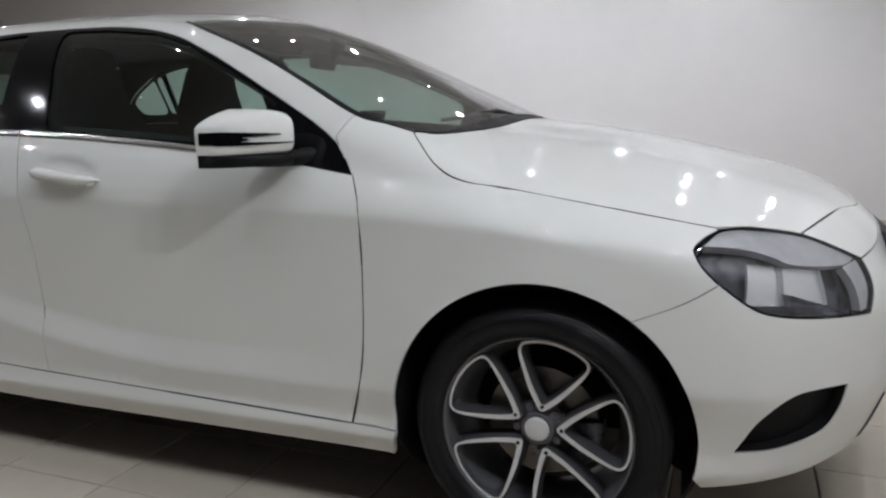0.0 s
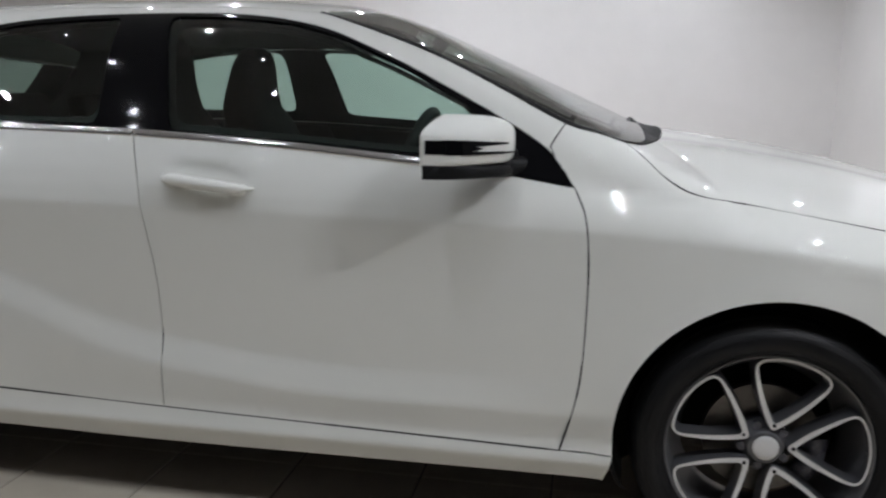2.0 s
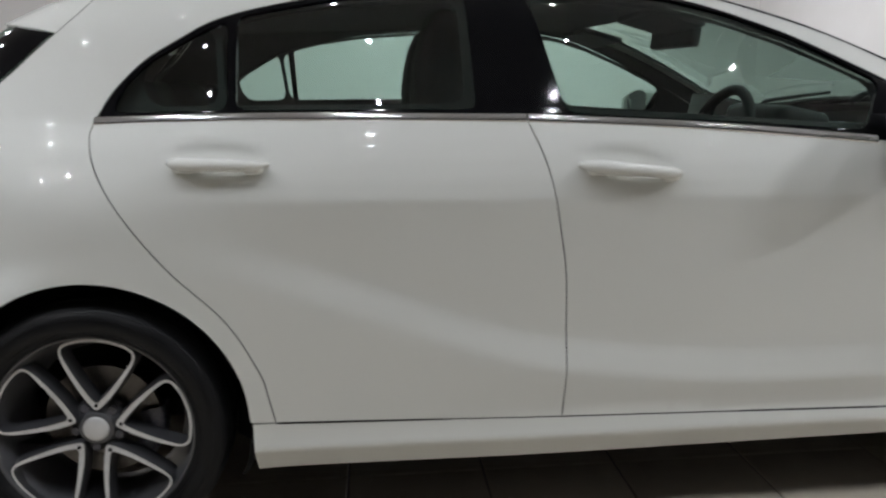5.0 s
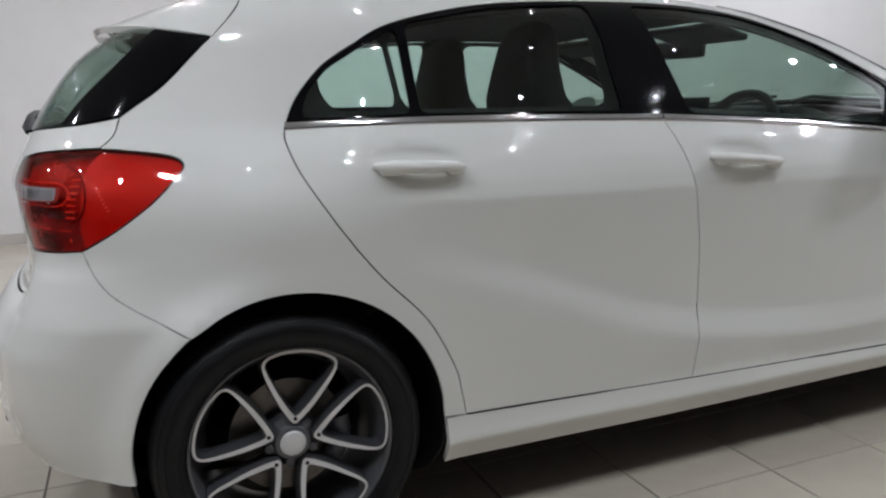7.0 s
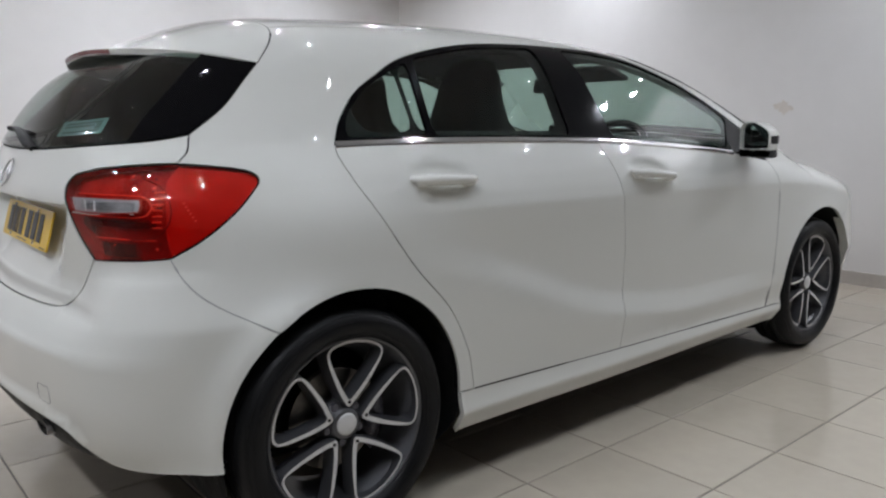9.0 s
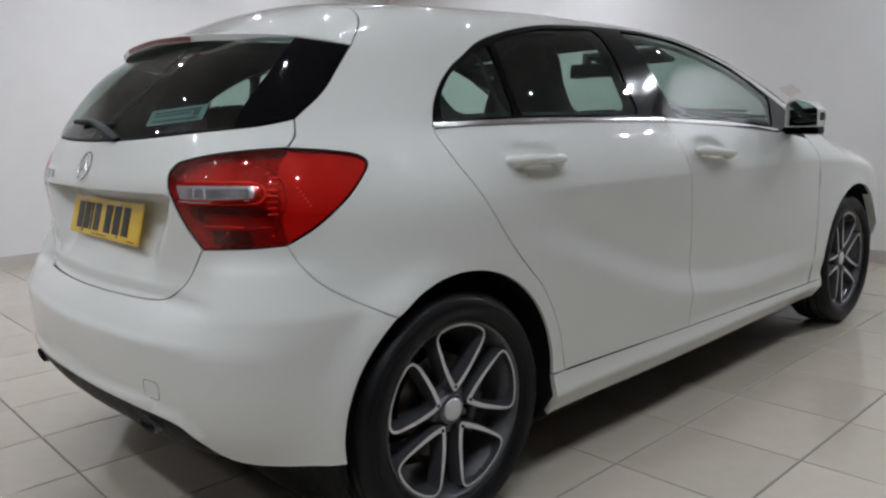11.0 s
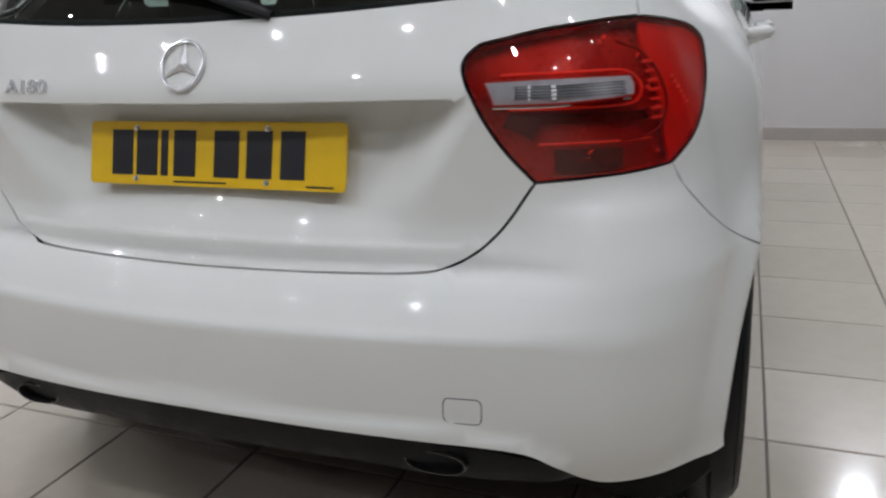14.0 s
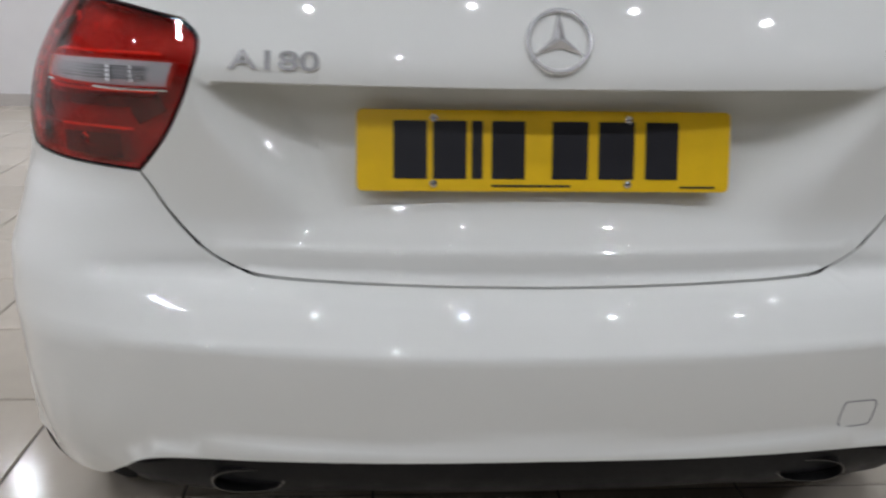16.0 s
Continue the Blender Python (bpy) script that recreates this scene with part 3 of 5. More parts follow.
tagged(stain, "faint beige stain on the white wall")

# ---- the car: lines of its panels, on the right flank as (x, z) ----
A_LINE = on_side([(2.203, 0.285), (2.237, 0.42), (2.250, 0.532), (2.254, 0.70), (2.251, 0.80), (2.240, 0.878), (2.213, 0.938)])
B_LINE = on_side([(1.131, 0.309), (1.139, 0.45), (1.139, 0.553), (1.135, 0.67), (1.122, 0.768), (1.092, 0.928), (1.049, 1.047)])
Q_LINE = on_side([(0.423, 0.325), (0.410, 0.39), (0.392, 0.459), (0.322, 0.589), (0.204, 0.715), (0.115, 0.834), (0.049, 0.945), (0.026, 1.019), (0.031, 1.056)])
SILL_REAR = on_side([(0.423, 0.325), (1.131, 0.309)])
SILL_FRONT = on_side([(1.131, 0.309), (2.203, 0.285)])
BELT_REAR = on_side([(0.031, 1.056), (0.465, 1.059), (1.049, 1.047)])
BELT_FRONT = on_side([(1.049, 1.047), (1.50, 1.020), (1.93, 0.980), (2.213, 0.938)])
DLO_TOP = on_side([(0.031, 1.056), (0.069, 1.122), (0.136, 1.192), (0.220, 1.245), (0.340, 1.302), (0.621, 1.357), (0.960, 1.374), (1.30, 1.368), (1.50, 1.335), (1.66, 1.278), (1.89, 1.170), (2.08, 1.068), (2.165, 1.005), (2.213, 0.938)])


def arch(cx, r, a, b, n=9):
    """Part of a wheel opening, degrees from forward over the top."""
    t = np.radians(np.linspace(a, b, n))
    return on_side(np.column_stack((cx + r * np.cos(t), 0.33 + r * np.sin(t))))


def to_y(p):
    """Points given roughly, drawn onto the skin from the rear axis."""
    return roll(unroll(np.asarray(p, float), "rear"), "rear")


LAMP_TOP = to_y([(-0.363, -0.682, 1.020), (-0.43, -0.648, 1.018), (-0.50, -0.600, 1.012), (-0.527, -0.560, 1.006), (-0.545, -0.488, 0.993)])
LAMP_IN = to_y([(-0.545, -0.488, 0.993), (-0.551, -0.462, 0.973), (-0.551, -0.459, 0.945), (-0.544, -0.474, 0.900), (-0.536, -0.507, 0.845), (-0.526, -0.555, 0.791)])
LAMP_LOW = to_y([(-0.526, -0.555, 0.791), (-0.505, -0.640, 0.796), (-0.476, -0.695, 0.799), (-0.416, -0.742, 0.804)])
LAMP_OUT = to_y([(-0.416, -0.742, 0.804), (-0.352, -0.778, 0.845), (-0.277, -0.789, 0.900), (-0.222, -0.785, 0.953), (-0.197, -0.767, 0.978), (-0.207, -0.748, 0.996), (-0.250, -0.728, 1.007), (-0.363, -0.682, 1.020)])
BUMPER_TOP = to_y([(-0.416, -0.742, 0.804), (-0.398, -0.762, 0.760), (-0.376, -0.800, 0.718), (-0.338, -0.830, 0.685), (-0.296, -0.855, 0.658), (-0.219, -0.880, 0.6195)])
HATCH_LOW = to_y([(-0.526, -0.555, 0.791), (-0.544, -0.512, 0.724), (-0.558, -0.478, 0.690), (-0.573, -0.443, 0.667), (-0.590, -0.400, 0.657), (-0.612, -0.2, 0.654), (-0.62, 0.0, 0.653)])
HATCH_UP = to_y([(-0.318, -0.648, 1.086), (-0.333, -0.671, 1.047), (-0.363, -0.682, 1.020)])
GLASS_LOW = to_y([(-0.578, 0.0, 1.044), (-0.570, -0.245, 1.048), (-0.530, -0.47, 1.059), (-0.503, -0.557, 1.064), (-0.403, -0.617, 1.072), (-0.318, -0.648, 1.086)])
GLASS_SIDE = to_y([(-0.318, -0.648, 1.086), (-0.221, -0.632, 1.152), (-0.141, -0.604, 1.229), (-0.097, -0.588, 1.270)])
SPOILER_SIDE = to_y([(-0.097, -0.588, 1.270), (-0.052, -0.563, 1.317), (-0.024, -0.530, 1.350), (-0.012, -0.492, 1.374)])
BUMPER_LOW = to_y([(-0.395, -0.830, 0.290), (-0.47, -0.78, 0.296), (-0.555, -0.69, 0.307), (-0.575, -0.645, 0.325), (-0.600, -0.60, 0.359), (-0.626, -0.54, 0.393), (-0.657, -0.38, 0.408), (-0.68, -0.15, 0.417), (-0.685, 0.0, 0.420)])


def on_top(p):
    p = np.asarray(p, float)
    zero = 0 * p[:, 0]
    return cast(np.column_stack((p[:, 0], p[:, 1], zero + 0.6)), np.column_stack((zero, zero, zero + 1)))


DITCH = on_top([(-0.012, -0.492), (0.3, -0.535), (0.9, -0.548), (1.25, -0.535), (1.48, -0.515)])
SCREEN_SIDE = on_top([(1.48, -0.515), (1.60, -0.575), (1.812, -0.645), (2.027, -0.708), (2.186, -0.747)])
FENDER_REAR = on_side([(2.213, 0.938), (2.165, 1.005), (2.150, 1.033)])
PILLAR_FOOT = np.vstack((on_side([(2.150, 1.033)]), on_top([(2.186, -0.747)])))
SCREEN_FOOT = on_top([(2.186, -0.747), (2.26, -0.735), (2.334, -0.708)])
HOOD_SIDE = on_side([(2.334, 1.039), (2.372, 1.010), (2.43, 0.960), (2.50, 0.926), (2.62, 0.905), (2.879, 0.861), (3.09, 0.822)])


def from_nose(p):
    return roll(unroll(np.asarray(p, float), "front"), "front")


HEAD_TOP = from_nose([(3.09, -0.746, 0.822), (3.161, -0.701, 0.821), (3.272, -0.637, 0.799), (3.402, -0.561, 0.735)])
HEAD_IN = from_nose([(3.402, -0.561, 0.735), (3.425, -0.575, 0.68), (3.425, -0.615, 0.618)])
HEAD_LOW = from_nose([(3.425, -0.615, 0.618), (3.297, -0.757, 0.632), (3.22, -0.81, 0.643), (3.169, -0.834, 0.662), (3.098, -0.852, 0.714)])
HEAD_OUT = from_nose([(3.098, -0.852, 0.714), (3.06, -0.850, 0.752), (3.038, -0.829, 0.786), (3.055, -0.79, 0.806), (3.09, -0.746, 0.822)])
BUMPER_FRONT_TOP = on_side([(3.098, 0.714), (3.02, 0.668), (2.9185, 0.6266)])


def flip(line):
    return line[::-1]


def other(line):
    """The same line on the far side."""
    return line * (1, -1, 1)


car = tagged(empty("car"), "white five-door hatchback car with black trim on tiled floor", "car")

# lines on which the pressed edges of the flank lie, so that they stay crisp
CREASES = [on_side([(x, float(crease_z(x)) + d) for x in np.arange(-0.1, 3.03, 0.03)]) for d in (-0.012, -0.004, 0.006, 0.018, 0.032)]
CREASES += [on_side([(x, float(sweep_z(x)) + d) for x in np.arange(0.60, 2.24, 0.03)]) for d in (-0.045, -0.033, -0.02, 0.02, 0.042, 0.052)]


def grip_rings(cx, cz, slope):
    """Rings round the hollow of a door handle."""
    rings = []
    for k in (0.45, 0.7, 0.85, 1.0, 1.15):
        a = np.linspace(0, 2 * math.pi, 29)
        x = 0.098 * k * np.sign(np.cos(a)) * np.abs(np.cos(a)) ** 0.7
        rings.append(on_side(np.column_stack((cx + x, cz + slope * x + 0.036 * k * np.sign(np.sin(a)) * np.abs(np.sin(a)) ** 0.7))))
    return rings


# doors
rear_door = skin_part("rear_door", [closed(SILL_REAR, B_LINE, flip(BELT_REAR), flip(Q_LINE))], "hoop", PAINT, car, "white rear door", True, lines=CREASES + grip_rings(0.325, 0.955, -0.05))
front_door = skin_part("front_door", [closed(SILL_FRONT, A_LINE, flip(BELT_FRONT), flip(B_LINE))], "hoop", PAINT, car, "white front door", True, lines=CREASES + grip_rings(1.285, 0.929, -0.11))

# side frame: rear quarter, roof rail and windscreen pillar in one
rear_arch = arch(0.0, 0.362, 0, 127, 12)
side_loop = closed(np.vstack((on_side([(0.423, 0.325)]), rear_arch[:1])), rear_arch, np.vstack((rear_arch[-1:], flip(BUMPER_TOP)[1:])), LAMP_OUT, flip(HATCH_UP), GLASS_SIDE, SPOILER_SIDE, DITCH, SCREEN_SIDE, flip(PILLAR_FOOT), flip(FENDER_REAR), flip(DLO_TOP), flip(Q_LINE))
skin_part("side_frame", [side_loop], "hoop", PAINT, car, "white rear wing and roof pillar", True)

# front wing
front_arch = arch(2.699, 0.369, 53.5, 187, 12)
skin_part("front_wing", [closed(flip(BUMPER_FRONT_TOP), flip(HEAD_OUT)[::-1], flip(HOOD_SIDE), flip(SCREEN_FOOT), flip(PILLAR_FOOT), flip(FENDER_REAR), flip(A_LINE),
                                np.vstack((A_LINE[:1], on_side([(2.333, 0.284)]))), np.vstack((on_side([(2.333, 0.284)]), flip(front_arch))))], "hoop", PAINT, car, "white front wing", True, lines=CREASES)

# roof, windscreen, bonnet
HEADER = on_top([(1.48, -0.515), (1.60, -0.30), (1.64, 0.0), (1.60, 0.30), (1.48, 0.515)])
ROOF_REAR = on_top([(-0.012, 0.492), (-0.022, 0.3), (-0.027, 0.0), (-0.022, -0.3), (-0.012, -0.492)])
skin_part("roof", [closed(DITCH, HEADER, flip(other(DITCH)), ROOF_REAR)], "hoop", PAINT, car, "white roof panel", grid=0.03)
SCREEN_LOW = on_top([(2.334, -0.708), (2.377, -0.635), (2.400, -0.5), (2.412, -0.2), (2.415, 0.0), (2.412, 0.2), (2.400, 0.5), (2.377, 0.635), (2.334, 0.708)])
skin_part("windscreen", [closed(flip(HEADER), SCREEN_SIDE, SCREEN_FOOT, SCREEN_LOW, flip(other(SCREEN_FOOT)), flip(other(SCREEN_SIDE)))[::-1]], "hoop", SCREEN_PANE, car, "green tinted windscreen", gap=0.006, flange=0.0, grid=0.03)
HOOD_REAR = on_top([(2.334, -0.708), (2.380, -0.635), (2.436, -0.41), (2.462, -0.2), (2.468, 0.0), (2.462, 0.2), (2.436, 0.41), (2.380, 0.635), (2.334, 0.708)])
COWL_UP = on_top([(2.328, -0.706), (2.368, -0.635), (2.392, -0.5), (2.400, -0.2), (2.402, 0.0), (2.400, 0.2), (2.392, 0.5), (2.368, 0.635), (2.328, 0.706)])
skin_part("cowl_cover", [closed(HOOD_REAR, np.vstack((HOOD_REAR[-1:], COWL_UP[-1:])), flip(COWL_UP), np.vstack((COWL_UP[:1], HOOD_REAR[:1])))], "hoop", RUBBER, car, "black cover at the foot of the windscreen", sink=-0.003, flange=0.01, grid=0.03)
HOOD_NOSE = on_top([(3.266, -0.640), (3.36, -0.42), (3.43, -0.2), (3.45, 0.0), (3.43, 0.2), (3.36, 0.42), (3.266, 0.640)])
HEAD_HOOD = on_top([(3.09, -0.746), (3.161, -0.701), (3.266, -0.640)])
skin_part("bonnet", [closed(HOOD_REAR[::-1], HOOD_SIDE, HEAD_HOOD, HOOD_NOSE, flip(other(HEAD_HOOD)), flip(other(HOOD_SIDE)))], "hoop", PAINT, car, "white bonnet with raised creases", grid=0.025)

# rear bumper, hatch, rear window
arch_low = on_side(np.column_stack((-0.362 * np.cos(np.radians(np.linspace(53, -6, 8))), 0.33 + 0.362 * np.sin(np.radians(np.linspace(53, -6, 8))))))
half = [np.vstack((flip(HATCH_LOW)[0:0], flip(HATCH_LOW))), LAMP_LOW, BUMPER_TOP, np.vstack((BUMPER_TOP[-1:], arch_low[1:])), np.vstack((arch_low[-1:], BUMPER_LOW[:1])), BUMPER_LOW]
skin_part("rear_bumper", [closed(*half, *[flip(other(l)) for l in half[::-1]])], "rear", PAINT, car, "white rear bumper", grid=0.02, fine=0.003, lines=[np.array([(-0.65, y, z - 0.03 * y * y) for y in np.arange(-0.62, 0.621, 0.015)]) for z in (0.566, 0.576, 0.584, 0.592, 0.602, 0.614)])
ledge = [np.array([(-0.58, y, z) for y in np.arange(-0.451, 0.452, 0.011)]) for z in (0.684, 0.690, 0.6935, 0.697, 0.704, 0.9035, 0.9125, 0.9142, 0.9165, 0.9188, 0.9205, 0.9285)]
hatch_half = [flip(HATCH_LOW), flip(LAMP_IN), flip(LAMP_TOP), flip(HATCH_UP), flip(GLASS_LOW)]
hatch = skin_part("tailgate", [closed(*hatch_half, *[flip(other(l)) for l in hatch_half[::-1]])], "rear", PAINT, car, "white tailgate with a hollow for the plate", grid=0.016, lines=ledge, fine=0.001, gap=0.003)[0]
GLASS_TOP = to_y([(-0.097, -0.588, 1.270), (-0.205, -0.500, 1.292), (-0.29, -0.28, 1.306), (-0.32, 0.0, 1.312)])
glass_half = [GLASS_LOW, GLASS_SIDE, GLASS_TOP]
rear_window = skin_part("rear_window", [closed(*glass_half, *[flip(other(l)) for l in glass_half[::-1]])], "rear", REAR_PANE, car, "dark tinted rear window", gap=0.004, flange=0.0)[0]


def loft(rows, close_rows=False):
    bm = bmesh.new()
    vs = [[bm.verts.new(p) for p in r] for r in rows]
    for a, b in zip(vs, vs[1:]):
        for i in range(len(a) - 1 + close_rows):
            j = (i + 1) % len(a)
            bm.faces.new((a[i], a[j], b[j], b[i]))
    bmesh.ops.recalc_face_normals(bm, faces=bm.faces)
    return bm


def shell_z(x, y):
    """Height of roof and flank together, before the rear cuts in."""
    low, high = np.full(len(x), 0.9), np.full(len(x), 1.6)
    for _ in range(30):
        mid = (low + high) / 2
        out = smax(np.abs(y) - flank(x, mid), mid - top(x, y), 0.09) > 0
        low, high = np.where(out, low, mid), np.where(out, mid, high)
    return low


def even(points, n):
    """A line sampled at n even steps."""
    p = smooth_line(points, 0.01)
    d = np.concatenate(([0], np.cumsum(np.linalg.norm(np.diff(p, axis=0), axis=1))))
    s = np.linspace(0, d[-1], n)
    return np.column_stack([np.interp(s, d, p[:, k]) for k in range(p.shape[1])])


def spoiler():
    """Roof spoiler: carries the roof on over the rear window and turns under."""
    start = even([(-0.029, 0.0, 0), (-0.024, 0.3, 0), (-0.014, 0.489, 0), (-0.026, 0.528, 0), (-0.054, 0.560, 0), (-0.101, 0.590, 0)], 27)
    end = even([(-0.364, 0.0, 1.327), (-0.349, 0.224, 1.319), (-0.302, 0.39, 1.309), (-0.237, 0.503, 1.298), (-0.165, 0.557, 1.285), (-0.101, 0.590, 1.272)], 27)
    rows = []
    for i in list(range(26, 0, -1)) + list(range(27)):
        side = -1 if len(rows) < 26 else 1
        t = np.linspace(0, 1, 14)
        x = start[i, 0] + (end[i, 0] - start[i, 0]) * t
        y = side * (start[i, 1] + (end[i, 1] - start[i, 1]) * t)
        z = shell_z(x, y)
        z = z + (end[i, 2] - z[-1]) * t ** 2
        row = list(zip(x, y, z))
        tall = 0.017 * min(1, (26 - i) / 6)
        tx, ty, tz = row[-1]
        for dx, dz in ((-0.0015, -0.0015), (0.001, -tall * 0.5), (0.003, -tall), (0.03, -tall - 0.002), (0.09, -tall - 0.003)):
            row.append((tx + dx, ty, tz + dz))
        rows.append(row)
    return loft(rows)


roof_spoiler = part("roof_spoiler", spoiler(), PAINT, car, "white roof spoiler over the rear window", angle=40)
brake_bar = loft([[(-0.3685 + d * 0.15 + 0.30 * y * y, y, 1.3265 - 0.16 * y * y - d) for d in (0.003, 0.015)] for y in np.linspace(-0.215, 0.215, 17)])
part("brake_light", brake_bar, BRAKE_RED, roof_spoiler, "dull red high brake light")
PRINT_IN = to_y([(-0.205, -0.500, 1.292), (-0.30, -0.535, 1.21), (-0.40, -0.565, 1.13), (-0.46, -0.585, 1.068)])
print_low = to_y([(-0.46, -0.585, 1.068), (-0.403, -0.617, 1.072), (-0.318, -0.648, 1.086)])
skin_part("window_print", [closed(PRINT_IN, print_low, GLASS_SIDE, np.vstack((GLASS_SIDE[-1:], PRINT_IN[:1])))], "rear", BLACK_GLOSS, rear_window, "black border printed on the glass", True, gap=0.004, flange=0.0, sink=-0.0015)

# sills
SILL_ENDS = on_side([(2.333, 0.284), (2.314, 0.203)]), on_side([(0.370, 0.193), (0.367, 0.326)])
skin_part("sill", [closed(np.vstack((on_side([(0.367, 0.3265)]), SILL_REAR, SILL_FRONT[1:], on_side([(2.333, 0.284)]))), SILL_ENDS[0], on_side([(2.314, 0.203), (1.3, 0.197), (0.370, 0.193)]), SILL_ENDS[1])], "hoop", PAINT, car, "white side sill", True, flange=0.016, grid=0.03, lines=[on_side([(x, z) for x in np.arange(0.38, 2.31, 0.03)]) for z in (0.215, 0.236, 0.248, 0.256, 0.264, 0.274)])

# window band: black frame with panes
PANES = {
    "quarter_window": [(0.070, 1.074), (0.338, 1.077), (0.336, 1.289), (0.25, 1.247), (0.150, 1.190), (0.090, 1.130)],
    "rear_door_window": [(0.362, 1.077), (0.930, 1.070), (0.918, 1.362), (0.62, 1.346), (0.362, 1.299)],
    "front_door_window": [(1.150, 1.058), (1.560, 1.032), (1.905, 1.005), (1.960, 1.118), (1.78, 1.216), (1.60, 1.295), (1.44, 1.341), (1.25, 1.360), (1.070, 1.364)],
}
# openings of the inner trim behind them
TRIM_OPENINGS = [
    [(0.150, 1.100), (0.312, 1.100), (0.298, 1.288), (0.186, 1.246), (0.120, 1.178)],
    [(0.330, 1.100), (0.905, 1.096), (0.900, 1.361), (0.633, 1.347), (0.457, 1.322), (0.316, 1.286)],
    [(1.150, 1.085), (1.560, 1.056), (1.945, 1.026), (1.952, 1.122), (1.78, 1.208), (1.60, 1.288), (1.44, 1.334), (1.25, 1.355), (1.088, 1.358)],
]


def pane_loop(corners, r=0.02):
    """A loop on the flank with rounded corners."""
    c = [np.array(p) for p in corners]
    out = []
    for i, p in enumerate(c):
        a, b = c[i - 1] - p, c[(i + 1) % len(c)] - p
        a, b = a / np.linalg.norm(a), b / np.linalg.norm(b)
        q = [p + a * r, p + a * r * 0.3 + b * r * 0.3, p + b * r]
        out += q
    return closed(*[on_side([out[i], out[(i + 1) % len(out)]]) for i in range(len(out))])


pane_loops = {k: pane_loop(v) for k, v in PANES.items()}
dlo = closed(BELT_REAR, BELT_FRONT, flip(DLO_TOP))
skin_part("window_surround", [dlo, *pane_loops.values()], "hoop", BLACK_GLOSS, car, "glossy black window surround", True, gap=0.001, flange=0.012)
for name, parent in (("quarter_window", rear_door), ("rear_door_window", rear_door), ("front_door_window", front_door)):
    skin_part(name, [pane_loops[name]], "hoop", PANE, parent, "green tinted side window", True, gap=0.0, flange=0.0, sink=0.004, grid=0.03)


def moulding(line, rise, r, y=1):
    """Bright strip lying on the skin along a line."""
    p = smooth_line(line, 0.02)
    n = gradient(p)
    up = np.array((0, 0, 1.0))
    rows = []
    for q, m in zip(p, n):
        u = up - m * (up @ m)
        u /= np.linalg.norm(u)
        rows.append([(q + u * (rise * a) + m * (r * b)) * (1, y, 1) for a, b in ((-0.62, -0.5), (-0.55, 0.5), (-0.35, 1.0), (0.0, 1.15), (0.35, 1.0), (0.55, 0.5), (0.62, -0.5))])
    return loft(rows)


for y, doors in ((1, 0), (-1, 1)):
    part("belt_moulding", moulding(BELT_REAR, 0.020, 0.005, y), CHROME, rear_door[doors], "bright chrome belt moulding", angle=60)
    part("belt_moulding", moulding(on_side([(1.053, 1.047), (1.50, 1.020), (1.93, 0.980)]), 0.020, 0.005, y), CHROME, front_door[doors], "bright chrome belt moulding", angle=60)

# dark seals behind the joints
for line in (A_LINE, B_LINE, Q_LINE, np.vstack((SILL_REAR, SILL_FRONT[1:])), HOOD_SIDE, BUMPER_TOP, HATCH_UP, FENDER_REAR, PILLAR_FOOT, BUMPER_FRONT_TOP, DITCH, SPOILER_SIDE, GLASS_SIDE):
    for y in (1, -1):
        part("joint_seal", ribbon(smooth_line(line, 0.015), 0.012, 0.007, y), SEAL, car)
for line in (np.vstack((HATCH_LOW, flip(other(HATCH_LOW))[1:])), HOOD_NOSE, ROOF_REAR, np.vstack((flip(GLASS_LOW), other(GLASS_LOW)[1:]))):
    part("joint_seal", ribbon(smooth_line(line, 0.015), 0.012, 0.007), SEAL, car)

# front bumper
front_low = from_nose([(3.076, -0.825, 0.227), (3.276, -0.725, 0.245), (3.411, -0.559, 0.262), (3.50, -0.30, 0.268), (3.52, 0.0, 0.268)])
arch_front_low = on_side(np.column_stack((2.699 + 0.369 * np.cos(np.radians(np.linspace(53.5, -12, 8))), 0.33 + 0.369 * np.sin(np.radians(np.linspace(53.5, -12, 8))))))
FOG = from_nose([(3.150, -0.824, 0.320), (3.20, -0.815, 0.405), (3.26, -0.793, 0.455), (3.32, -0.75, 0.466), (3.385, -0.68, 0.462)]), from_nose([(3.385, -0.68, 0.462), (3.365, -0.69, 0.40), (3.335, -0.71, 0.355), (3.25, -0.78, 0.325), (3.150, -0.824, 0.320)])
fog = closed(*FOG)
front_half = [flip(BUMPER_FRONT_TOP)[::-1], np.vstack((BUMPER_FRONT_TOP[-1:], arch_front_low[1:])), np.vstack((arch_front_low[-1:], front_low[:1])), front_low]
head_in_up = np.vstack((HEAD_TOP[-1:], from_nose([(3.45, -0.42, 0.752), (3.505, -0.2, 0.770), (3.52, 0.0, 0.772)])))
front_loop = closed(flip(head_in_up), HEAD_IN, HEAD_LOW, *front_half, *[flip(other(l)) for l in front_half[::-1]], flip(other(HEAD_LOW)), flip(other(HEAD_IN)), other(head_in_up))
skin_part("front_bumper", [front_loop, fog, fog * (1, -1, 1)], "front", PAINT, car, "white front bumper with dark side intakes", grid=0.022)
skin_part("bonnet_lip", [closed(HEAD_TOP[2:], head_in_up, flip(other(head_in_up)), flip(other(HEAD_TOP[2:])), flip(HOOD_NOSE))], "front", PAINT, car, "white panel between bonnet and bumper")
